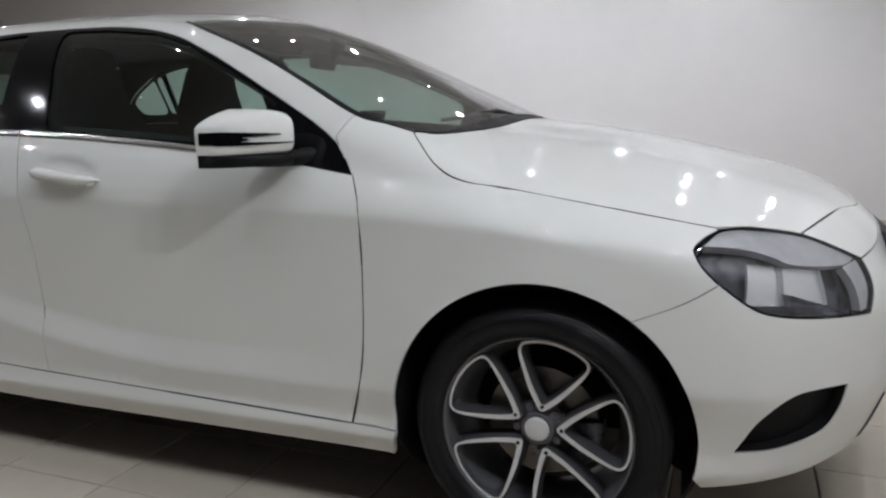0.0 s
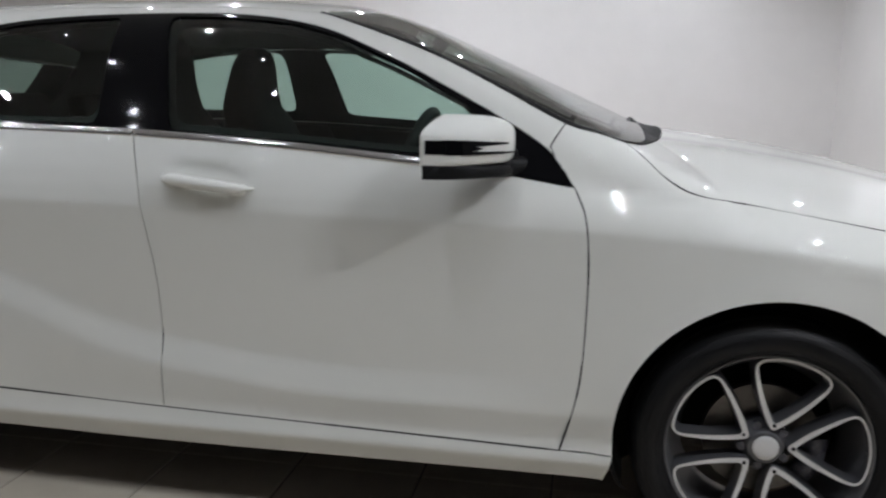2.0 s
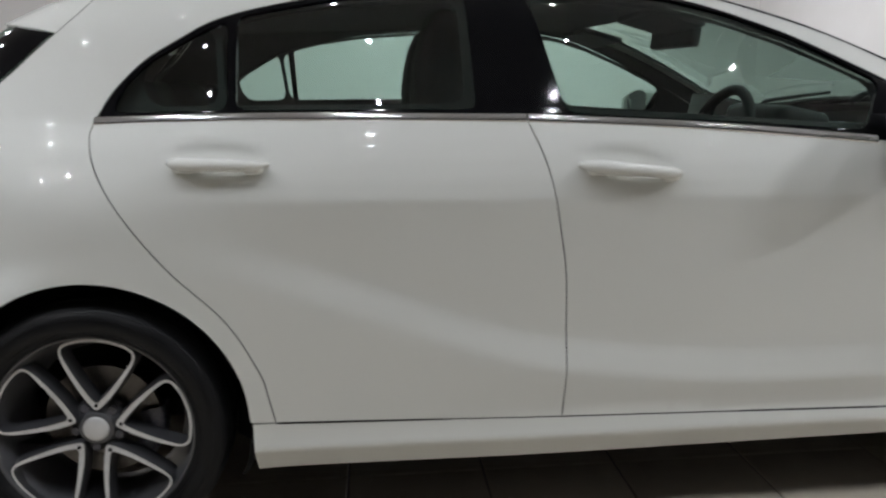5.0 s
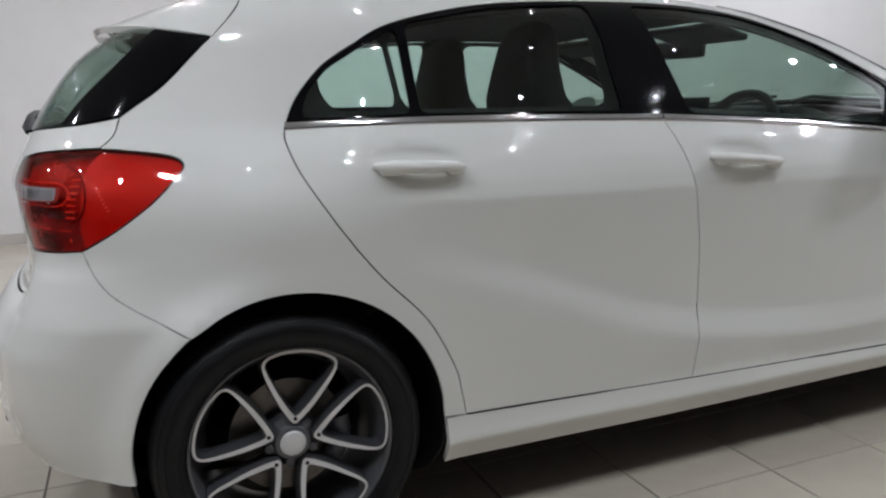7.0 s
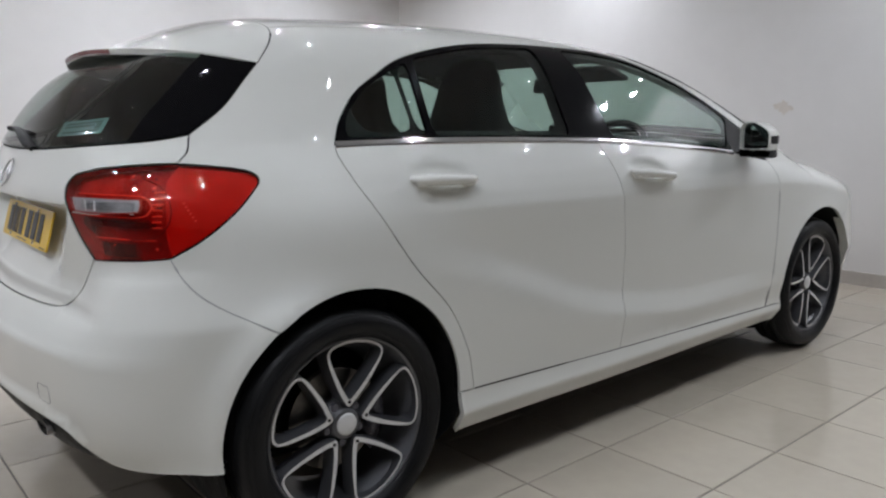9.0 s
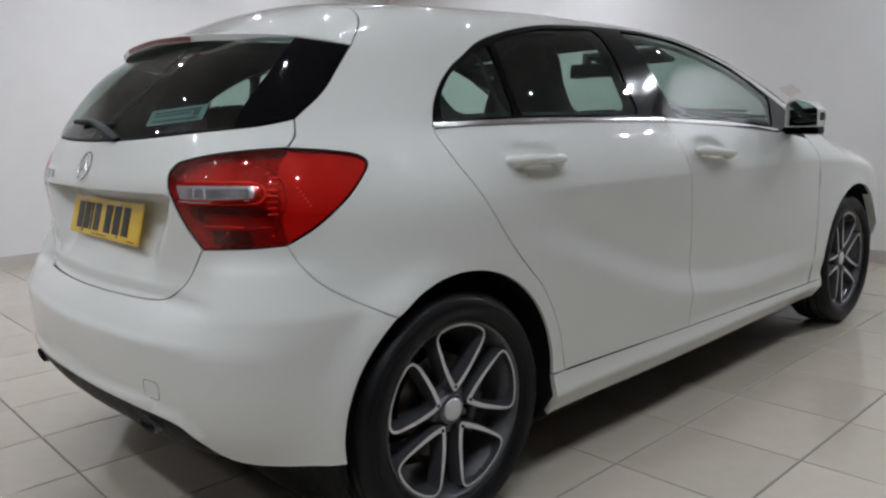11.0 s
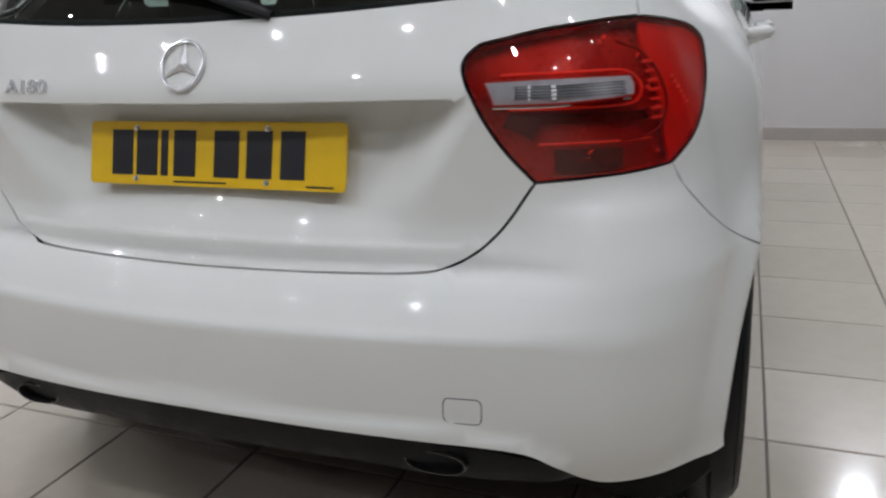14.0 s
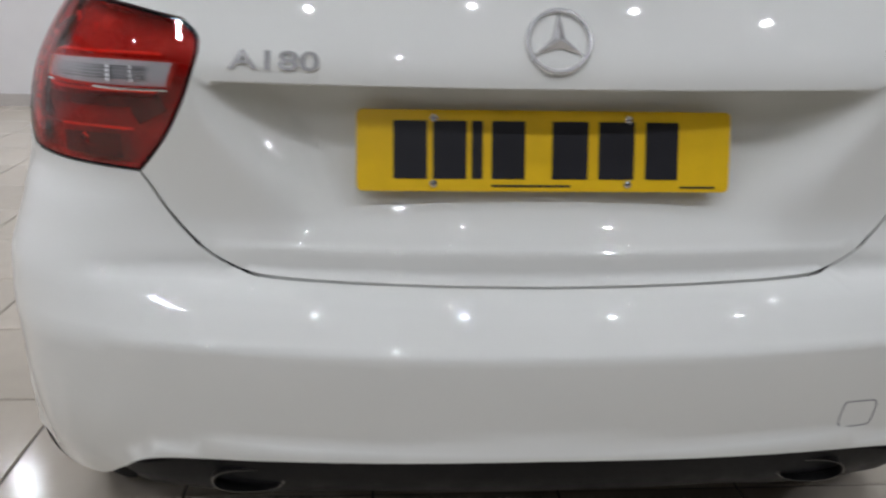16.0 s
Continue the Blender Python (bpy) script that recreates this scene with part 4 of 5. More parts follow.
lower_slot = closed(from_nose([(3.49, -0.455, 0.372), (3.505, -0.40, 0.352), (3.49, -0.44, 0.318)]), from_nose([(3.49, -0.44, 0.318), (3.455, -0.50, 0.282), (3.435, -0.53, 0.276)]), from_nose([(3.435, -0.53, 0.276), (3.46, -0.50, 0.315), (3.49, -0.455, 0.372)]))
skin_part("lower_intake", [lower_slot], "front", BLACK_PLASTIC, car, "black slot low in the front bumper", True, sink=-0.002, flange=0.01, gap=0.0)
skin_part("side_intake", [fog], "front", BLACK_PLASTIC, car, "black mesh side intake", True, sink=0.03, flange=-0.027)

for side in (1, -1):
    lip = loft([[(p[0] + 0.001, (p[1] + d) * side, p[2]) for d in (0.003, 0.02, 0.042)] for p in smooth_line(arch_front_low, 0.02)])
    part("arch_return", lip, PAINT, car, "white turned-in edge of the front bumper")

# ---- wheels ----
def petal(r_in=0.0):
    """Outline of one opening of the rim, pointing along +x, drawn in by r_in."""
    side = smooth_line([(0.047, 0.004, 0), (0.064, 0.019, 0), (0.095, 0.041, 0), (0.138, 0.0655, 0), (0.170, 0.0800, 0), (0.189, 0.0815, 0), (0.203, 0.069, 0), (0.2145, 0.036, 0), (0.2185, 0.0, 0)], 0.006)[:, :2]
    side = side * 1.065
    loop = np.vstack((side, (side * (1, -1))[::-1][1:]))
    t = np.roll(loop, -1, 0) - np.roll(loop, 1, 0)
    n = np.column_stack((t[:, 1], -t[:, 0]))
    n /= np.maximum(np.linalg.norm(n, axis=1, keepdims=True), 1e-9)
    return loop + n * r_in


def petal_ring(turn):
    """One loop of the spokes: a machined face with painted flanks."""
    faces_bm = bmesh.new()
    sides_bm = bmesh.new()
    edge = petal(0.0)
    mid = petal(0.0)
    c = edge.mean(0)
    t = np.roll(edge, -1, 0) - np.roll(edge, 1, 0)
    n = np.column_stack((-t[:, 1], t[:, 0]))
    n /= np.linalg.norm(n, axis=1, keepdims=True)
    if ((edge + n * 0.001 - c) ** 2).sum() > ((edge - c) ** 2).sum():
        n = -n
    inner = edge + n * np.interp(np.hypot(edge[:, 0], edge[:, 1]), [0.05, 0.10, 0.17, 0.21], [0.0135, 0.0125, 0.0095, 0.0065])[:, None]
    inner[:, 0] = np.maximum(inner[:, 0], 0.069 + 0.2 * np.abs(inner[:, 1]))
    inner[:, 1] = np.where(edge[:, 1] >= 0, np.maximum(inner[:, 1], 0), np.minimum(inner[:, 1], 0))

    def put(bm, p, depth):
        a = math.radians(turn)
        r = float(np.hypot(*p))
        y = -0.004 + 0.016 * (1 - min(r / 0.2, 1)) ** 1.2 + depth
        return bm.verts.new((p[0] * math.cos(a) - p[1] * math.sin(a), y, p[0] * math.sin(a) + p[1] * math.cos(a)))

    m = len(edge)
    a = [put(faces_bm, p, 0) for p in edge]
    b = [put(faces_bm, p, 0) for p in inner]
    for i in range(m):
        try:
            faces_bm.faces.new((a[i], a[(i + 1) % m], b[(i + 1) % m], b[i]))
        except ValueError:
            pass
    for loop, s in ((edge - n * 0.0015, 1), (inner + n * 0.0015, -1)):
        u = [put(sides_bm, p, 0.001) for p in loop]
        w = [put(sides_bm, p - s * 0.004 * q, 0.045) for p, q in zip(loop, n)]
        for i in range(m):
            sides_bm.faces.new((u[i], u[(i + 1) % m], w[(i + 1) % m], w[i]))
    for bm in (faces_bm, sides_bm):
        bmesh.ops.remove_doubles(bm, verts=bm.verts, dist=0.0003)
        bmesh.ops.recalc_face_normals(bm, faces=bm.faces)
    return faces_bm, sides_bm


def wheel_meshes():
    """Meshes of one wheel, hub at the origin, outer side towards -y."""
    w, out = 0.100, []
    tyre = [(0.236, -0.072), (0.243, -0.088), (0.258, -0.100), (0.276, -0.104), (0.295, -0.099), (0.308, -0.088), (0.3155, -0.074), (0.3195, -0.055), (0.3205, -0.052), (0.314, -0.050), (0.314, -0.044), (0.3205, -0.042),
            (0.3215, -0.02), (0.322, -0.004), (0.314, -0.003), (0.314, 0.003), (0.322, 0.004), (0.3215, 0.04), (0.314, 0.042), (0.314, 0.048), (0.320, 0.05), (0.314, 0.078), (0.298, 0.096), (0.272, 0.103), (0.246, 0.09), (0.236, 0.075)]
    out.append(("tyre", mesh_of(spin(tyre, 72), "tyre", TYRE), "black road tyre"))
    ribs = bmesh.new()
    for r, y in ((0.254, -0.0985), (0.287, -0.1025), (0.303, -0.0935)):
        tube(ribs, [(r * math.cos(k * math.pi / 48), y, r * math.sin(k * math.pi / 48)) for k in range(96)], 0.0008, 5, True)
    out.append(("sidewall_rib", mesh_of(ribs, "sidewall_rib", TYRE), ""))
    rim = [(0.234, -0.066), (0.2415, -0.078), (0.2395, -0.084), (0.2350, -0.084), (0.2315, -0.074), (0.222, -0.060), (0.214, -0.03), (0.190, 0.02), (0.188, 0.07), (0.2, 0.088), (0.222, 0.09)]
    out.append(("rim", mesh_of(spin(rim, 72), "rim", DARK_ALLOY), "dark grey alloy rim"))
    for k in range(5):
        f, s = petal_ring(90 + 72 * k)
        for bm in (f, s):
            bmesh.ops.translate(bm, verts=bm.verts, vec=(0, -0.074, 0))
        out.append(("spoke_face", mesh_of(f, "spoke_face", BRIGHT), "machined bright spoke face"))
        out.append(("spoke", mesh_of(s, "spoke", GREY_ALLOY), "grey painted spoke flank"))
        a = math.radians(90 + 72 * k + 36)
        bolt = rod(bmesh.new(), (0.054 * math.cos(a), -0.052, 0.054 * math.sin(a)), (0.054 * math.cos(a), -0.03, 0.054 * math.sin(a)), 0.011, 6)
        out.append(("wheel_bolt", mesh_of(bolt, "wheel_bolt", LAMP_GREY, False), ""))
        a = math.radians(90 + 72 * k)
        # a solid stud, black to stand for the shade in a small pit
        pit = rod(bmesh.new(), (0.062 * math.cos(a), -0.0705, 0.062 * math.sin(a)), (0.062 * math.cos(a), -0.064, 0.062 * math.sin(a)), 0.0045, 10)
        out.append(("pit_shade", mesh_of(pit, "pit_shade", RUBBER, False), ""))
    hub = [(0.0, -0.064), (0.034, -0.064), (0.040, -0.063), (0.043, -0.058), (0.046, -0.050), (0.066, -0.038), (0.07, -0.01), (0.0, -0.005)]
    out.append(("hub", mesh_of(spin(hub, 40), "hub", GREY_ALLOY), "grey wheel hub"))
    cap = [(0.0, -0.0705), (0.018, -0.070), (0.026, -0.0685), (0.0305, -0.066), (0.0315, -0.062), (0.0, -0.060)]
    out.append(("hub_cap", mesh_of(spin(cap, 32), "hub_cap", BRIGHT), "satin silver hub cap"))
    disc = [(0.06, -0.004), (0.140, -0.004), (0.140, 0.018), (0.06, 0.018)]
    out.append(("brake_disc", mesh_of(spin(disc, 56, "y", True), "brake_disc", DISC, False), "worn steel brake disc"))
    cal = loft([[(q * math.cos(t), y, q * math.sin(t)) for q, y in ((0.098, -0.026), (0.148, -0.026), (0.154, -0.014), (0.154, 0.03), (0.098, 0.03))] for t in np.radians(np.linspace(-40, 20, 9))], True)
    out.append(("brake_caliper", mesh_of(cal, "brake_caliper", LAMP_GREY), "grey brake caliper"))
    return out


WHEEL = wheel_meshes()


def wheel(x, z, side, turn):
    w = empty("wheel", car, Matrix.Translation((x, side * 0.776, z)) @ Matrix.Rotation(0 if side < 0 else math.pi, 4, "Z") @ Matrix.Rotation(radians(turn), 4, "Y"))
    for name, me, label in WHEEL:
        ob = new(name, me)
        ob.parent = w
        tagged(ob, label)


for x, z, turn in ((-0.012, 0.3215, 7.5), (2.694, 0.3225, 13.0)):
    for side in (-1, 1):
        wheel(x, z, side, turn)


def wheel_housing(x, r, side):
    """Dark lining of a wheel opening, open towards the tyre."""
    bm = bmesh.new()
    rows = []
    for a in np.radians(np.linspace(-32, 212, 40)):
        edge = float(flank(np.array([x + (r + 0.01) * math.cos(a)]), np.array([0.33 + (r + 0.01) * math.sin(a)]))[0]) - 0.012
        rows.append([(x + q * math.cos(a), side * y, 0.33 + q * math.sin(a)) for q, y in ((r + 0.001, edge), (r + 0.012, edge - 0.012), (r + 0.02, 0.72), (r + 0.01, 0.56), (0.05, 0.55))])
    return loft(rows)


for x, r in ((0.0, 0.362), (2.699, 0.369)):
    for side in (-1, 1):
        part("wheel_housing", wheel_housing(x, r, side), RUBBER, car, "black wheel arch liner")
floor_pan = bmesh.new()
block(floor_pan, (1.78, 1.54, 0.05), Matrix.Translation((1.33, 0, 0.215)), 0.01)
block(floor_pan, (3.66, 1.06, 0.06), Matrix.Translation((1.45, 0, 0.24)), 0.01)
part("underbody", floor_pan, RUBBER, car, "black underbody")

# ---- lamps ----
def inner_loop(loop, way, gap):
    return roll(shrunk(unroll(loop, way), way, gap), way)


tail_loop = closed(LAMP_TOP, LAMP_IN, LAMP_LOW, LAMP_OUT)
tail_inner = inner_loop(tail_loop, "rear", 0.0038)
STRIP = closed(*[to_y(l) for l in ([(-0.543, -0.486, 0.940), (-0.52, -0.58, 0.9415), (-0.474, -0.699, 0.939)], [(-0.474, -0.699, 0.939), (-0.473, -0.702, 0.926), (-0.475, -0.699, 0.913)], [(-0.475, -0.699, 0.913), (-0.52, -0.58, 0.909), (-0.54, -0.496, 0.909)], [(-0.54, -0.496, 0.909), (-0.543, -0.486, 0.940)])])
OUTER = closed(LAMP_OUT, to_y([(-0.363, -0.682, 1.020), (-0.405, -0.700, 0.985), (-0.425, -0.725, 0.95), (-0.432, -0.74, 0.90), (-0.434, -0.744, 0.85), (-0.416, -0.742, 0.804)]))
BOX = closed(*[to_y(l) for l in ([(-0.519, -0.580, 0.838), (-0.487, -0.690, 0.836)], [(-0.487, -0.690, 0.836), (-0.487, -0.692, 0.806)], [(-0.487, -0.692, 0.806), (-0.519, -0.582, 0.803)], [(-0.519, -0.582, 0.803), (-0.519, -0.580, 0.838)])])
tail = skin_part("tail_lamp", [tail_loop], "rear", RED_BODY, car, "red tail lamp with a clear reversing strip", True, sink=0.024, flange=-0.021)
skin_part("lamp_edge", [tail_loop, tail_inner], "rear", BLACK_GLOSS, tail, "black lamp edge", True, gap=0.0012, flange=0.004)
tail_lens = skin_part("lens", [inner_loop(tail_loop, "rear", 0.0036), STRIP], "rear", RED_LENS, tail, "glossy red lens", True, gap=0.0, flange=0.0)
tail_lens += skin_part("reversing_lens", [STRIP], "rear", CLEAR, tail, "clear reversing strip", True, gap=0.0, flange=0.0)
skin_part("reversing_reflector", [inner_loop(STRIP, "rear", -0.004)], "rear", STRIP_WHITE, tail, "pale ribbed reflector", True, gap=0.0, flange=0.0, sink=0.007)
skin_part("outer_reflector", [inner_loop(OUTER, "rear", 0.004)], "rear", RED_OUTER, tail, "brighter red outer reflector", True, gap=0.0, flange=0.006, sink=0.009)
skin_part("chamber", [BOX], "rear", DARK_RED, tail, "dark red chamber", True, gap=0.0, flange=0.0, sink=0.012)


def clear_shadow(obs):
    for ob in obs:
        ob.visible_shadow = False


def skin_bar(points, half, lift, thick, y=1):
    """A thin bar lying on or under the skin along a line."""
    p = np.asarray(points, float)
    n = gradient(p)
    s = np.cross(n, np.gradient(p, axis=0))
    s /= np.maximum(np.linalg.norm(s, axis=1, keepdims=True), 1e-9)
    rows = [[tuple((q + m * (lift + h) + u * w) * (1, y, 1)) for w, h in ((half, 0), (half, thick), (0, thick * 1.2), (-half, thick), (-half, 0))] for q, m, u in zip(p, n, s)]
    return loft(rows)


for k, y in enumerate((1, -1)):
    part("bright_line", skin_bar(smooth_line(to_y([(-0.54, -0.494, 0.9045), (-0.52, -0.58, 0.9045), (-0.482, -0.694, 0.908)]), 0.012), 0.0015, -0.0006, 0.0022, y), CHROME, tail[k], "fine chrome line")
    for z, lift, half, mat in ((0.882, -0.019, 0.007, DARK_RED), (0.846, -0.014, 0.0016, RED_GUIDE)):
        line = to_y([(-0.535, -0.515 - 0.05 * (z < 0.88), z), (-0.52, -0.58, z), (-0.49, -0.68, z), (-0.455, -0.735, z)])
        part("light_bar", skin_bar(smooth_line(line, 0.014), half, lift, 0.003, y), mat, tail[k])
    for i in range(7):
        z = 0.957 - 0.0135 * i
        part("reflex_rib", skin_bar(smooth_line(to_y([(-0.452, -0.722, z), (-0.437, -0.741, z)]), 0.004), 0.0024, -0.006, 0.003, y), RED_GUIDE, tail[k])
    guide = to_y([(-0.535, -0.505, 0.952), (-0.51, -0.60, 0.953), (-0.48, -0.685, 0.952), (-0.462, -0.708, 0.944), (-0.455, -0.718, 0.925), (-0.462, -0.708, 0.906), (-0.48, -0.685, 0.900), (-0.51, -0.60, 0.899), (-0.535, -0.515, 0.899)])
    part("light_guide", skin_bar(smooth_line(guide, 0.008), 0.0020, -0.013, 0.003, y), RED_GUIDE, tail[k], "bright red light guide")
    arc = to_y([(-0.47, -0.690, 0.990), (-0.44, -0.722, 0.972), (-0.423, -0.742, 0.940), (-0.42, -0.748, 0.900), (-0.435, -0.740, 0.866), (-0.462, -0.722, 0.851), (-0.49, -0.680, 0.847)])
    part("light_guide", skin_bar(smooth_line(arc, 0.008), 0.0013, -0.0075, 0.003, y), BRAKE_RED, tail[k], "dull red light guide")
    wedge = to_y([(-0.536, -0.512, 0.884), (-0.53, -0.535, 0.872), (-0.525, -0.555, 0.862)])
    part("chamber", skin_bar(smooth_line(wedge, 0.006), 0.012, -0.019, 0.003, y), DARK_RED, tail[k], "dark red chamber")
    flecks = random.Random(5)
    for fy, fz, count in ((-0.640, 0.985, 4), (-0.700, 0.972, 5), (-0.728, 0.930, 6), (-0.722, 0.890, 5), (-0.575, 0.818, 5), (-0.735, 0.838, 4)):
        for i in range(count):
            py, pz = fy + flecks.uniform(-0.018, 0.018), fz + flecks.uniform(-0.014, 0.014)
            spot_line = to_y([(-0.45, py, pz), (-0.45, py - 0.004 - flecks.uniform(0, 0.006), pz + flecks.uniform(-0.006, 0.006))])
            part("reflector_facet", skin_bar(smooth_line(spot_line, 0.004), flecks.uniform(0.0012, 0.0032), -0.0068, flecks.uniform(0.0015, 0.0045), y), flecks.choice((RED_GUIDE, RED_GUIDE, DARK_RED, BRAKE_RED)), tail[k])
    for i in range(6):
        u = i / 3.0
        dot = to_y([(-0.383 + 0.010 * u, -0.7445 - 0.014 * u, 0.933 - 0.0245 * u), (-0.382 + 0.010 * u, -0.7470 - 0.014 * u, 0.930 - 0.0245 * u)])
        part("reflex_dot", skin_bar(smooth_line(dot, 0.002), 0.0024, -0.0062, 0.003, y), REFLEX, tail[k])
    for z in (0.9165, 0.9205, 0.9250, 0.9295, 0.9335):
        part("reversing_line", skin_bar(smooth_line(to_y([(-0.535, -0.525, z), (-0.51, -0.60, z), (-0.48, -0.69, z)]), 0.015), 0.0008, -0.0066, 0.0018, y), STRIP_LINE, tail[k])
    for yy, half in ((-0.545, 0.0022), (-0.586, 0.0042)):
        for i in range(4):
            z = 0.9145 + 0.006 * i
            part("reversing_rib", skin_bar(smooth_line(to_y([(-0.53, yy - half, z), (-0.53, yy + half, z)]), 0.003), 0.0019, -0.0056, 0.0016, y), REFLEX_CLEAR, tail[k])

head_loop = closed(HEAD_TOP, HEAD_IN, HEAD_LOW, HEAD_OUT)
head = skin_part("headlamp", [head_loop], "front", LAMP_GREY, car, "headlamp with clear lens and bright reflectors", True, sink=0.055, flange=-0.052)
skin_part("lamp_edge", [head_loop, inner_loop(head_loop, "front", 0.0045)], "front", BLACK_GLOSS, head, "black lamp edge", True, gap=0.0015, flange=0.02)
head_lens = skin_part("lens", [inner_loop(head_loop, "front", 0.0042)], "front", CLEAR, head, "clear lens", True, gap=0.0, flange=0.0)
for corners, mat, deep, label in (([(3.155, -0.805, 0.759), (3.228, -0.764, 0.747), (3.237, -0.796, 0.664), (3.160, -0.838, 0.668)], SILVER, 0.022, "bright silver reflector"),
                                  ([(3.224, -0.767, 0.747), (3.313, -0.693, 0.734), (3.333, -0.720, 0.656), (3.233, -0.799, 0.664)], SILVER, 0.024, "bright silver reflector"),
                                  ([(3.232, -0.792, 0.690), (3.256, -0.777, 0.682), (3.318, -0.735, 0.658), (3.240, -0.794, 0.662)], LAMP_GREY, 0.013, "dark reflector shield")):
    pts = [from_nose([p])[0] for p in corners]
    loop = closed(*[np.array((pts[i], pts[(i + 1) % 4])) for i in range(4)])
    skin_part("reflector", [loop], "front", mat, head, label, True, gap=0.0, flange=-0.010, sink=deep, grid=0.012)
frame_loop = closed(from_nose([(3.361, -0.636, 0.730), (3.394, -0.570, 0.738)]), from_nose([(3.394, -0.570, 0.738), (3.418, -0.585, 0.68), (3.420, -0.618, 0.628)]), from_nose([(3.420, -0.618, 0.628), (3.404, -0.640, 0.626)]), from_nose([(3.404, -0.640, 0.626), (3.384, -0.632, 0.690), (3.361, -0.636, 0.730)]))
skin_part("lamp_frame", [frame_loop], "front", BEZEL, head, "satin grey inner frame", True, gap=0.001, flange=0.02, sink=0.008)
brow = closed(from_nose([(3.062, -0.812, 0.796), (3.10, -0.802, 0.793), (3.155, -0.779, 0.784), (3.205, -0.761, 0.768), (3.251, -0.743, 0.748), (3.361, -0.634, 0.732), (3.392, -0.575, 0.740)]), from_nose([(3.392, -0.575, 0.740), (3.272, -0.642, 0.797), (3.155, -0.711, 0.820), (3.098, -0.751, 0.820), (3.060, -0.810, 0.798)]))
skin_part("lamp_brow", [brow], "front", BEZEL, head, "satin silver upper bezel", True, gap=0.001, flange=0.02, sink=0.007)
clear_shadow(tail_lens + head_lens)

# ---- handles ----
def handle(parent, x0, x1, z0, z1, y, key):
    """A bar grip that arches off the door, with pads at both ends."""
    t = np.linspace(0, 1, 15)
    base = on_side(np.column_stack((x0 + (x1 - x0) * t, z0 + (z1 - z0) * t)))
    flat_y = base[[0, -1], 1]
    pts, rad = [], []
    for u, q in zip(t, base):
        lift = 0.036 * min(1, (4 * u * (1 - u)) ** 0.35 * 1.05)
        yy = flat_y[0] + (flat_y[1] - flat_y[0]) * u
        pts.append((q[0], (yy - lift) * y, q[2]))
        rad.append(0.0265 - 0.0085 * u - 0.007 * (abs(2 * u - 1) > 0.8) - 0.006 * (abs(2 * u - 1) > 0.93))
    grip = part("door_handle", tube(bmesh.new(), pts, rad, 14, False, 0.68), PAINT, parent, "white bar door handle", angle=60)
    for u, w in ((0.14, 0.032), (0.88, 0.026)):
        i = int(round(u * 14))
        q = pts[i]
        foot = block(bmesh.new(), (w * 1.8, 0.034, 0.030), Matrix.Translation((q[0], q[1] + 0.014 * y, q[2] - 0.0065)), 0.013, 4)
        part("handle_foot", foot, PAINT, grip)
    if key:
        q = pts[1]
        part("lock_cap", rod(bmesh.new(), (q[0] + 0.015, q[1] - 0.0215 * y, q[2] + 0.004), (q[0] + 0.015, q[1] - 0.005 * y, q[2] + 0.004), 0.0075, 14), LAMP_GREY, grip, "small grey lock cylinder")


for k, y in enumerate((1, -1)):
    handle(front_door[k], 1.172, 1.412, 0.938, 0.914, y, y > 0)
    handle(rear_door[k], 0.220, 0.438, 0.960, 0.953, y, False)

# ---- mirrors ----
MIRROR_V = np.array([0.0, 0.06, 0.16, 0.3, 0.45, 0.6, 0.75, 0.87, 0.95, 1.0])


def mirror_section(v, grow=0.0):
    """Reach forward, top and foot of the mirror shell at v from its inner to its outer end."""
    reach = np.interp(v, [0, 0.06, 0.2, 0.5, 0.8, 0.95, 1], [0.05, 0.108, 0.132, 0.125, 0.098, 0.066, 0.03])
    crown = np.interp(v, [0, 0.06, 0.2, 0.45, 0.7, 0.88, 0.96, 1], [1.074, 1.088, 1.097, 1.097, 1.084, 1.068, 1.060, 1.050])
    return reach + 0.015 + grow, crown + 0.011 + grow, 0.995


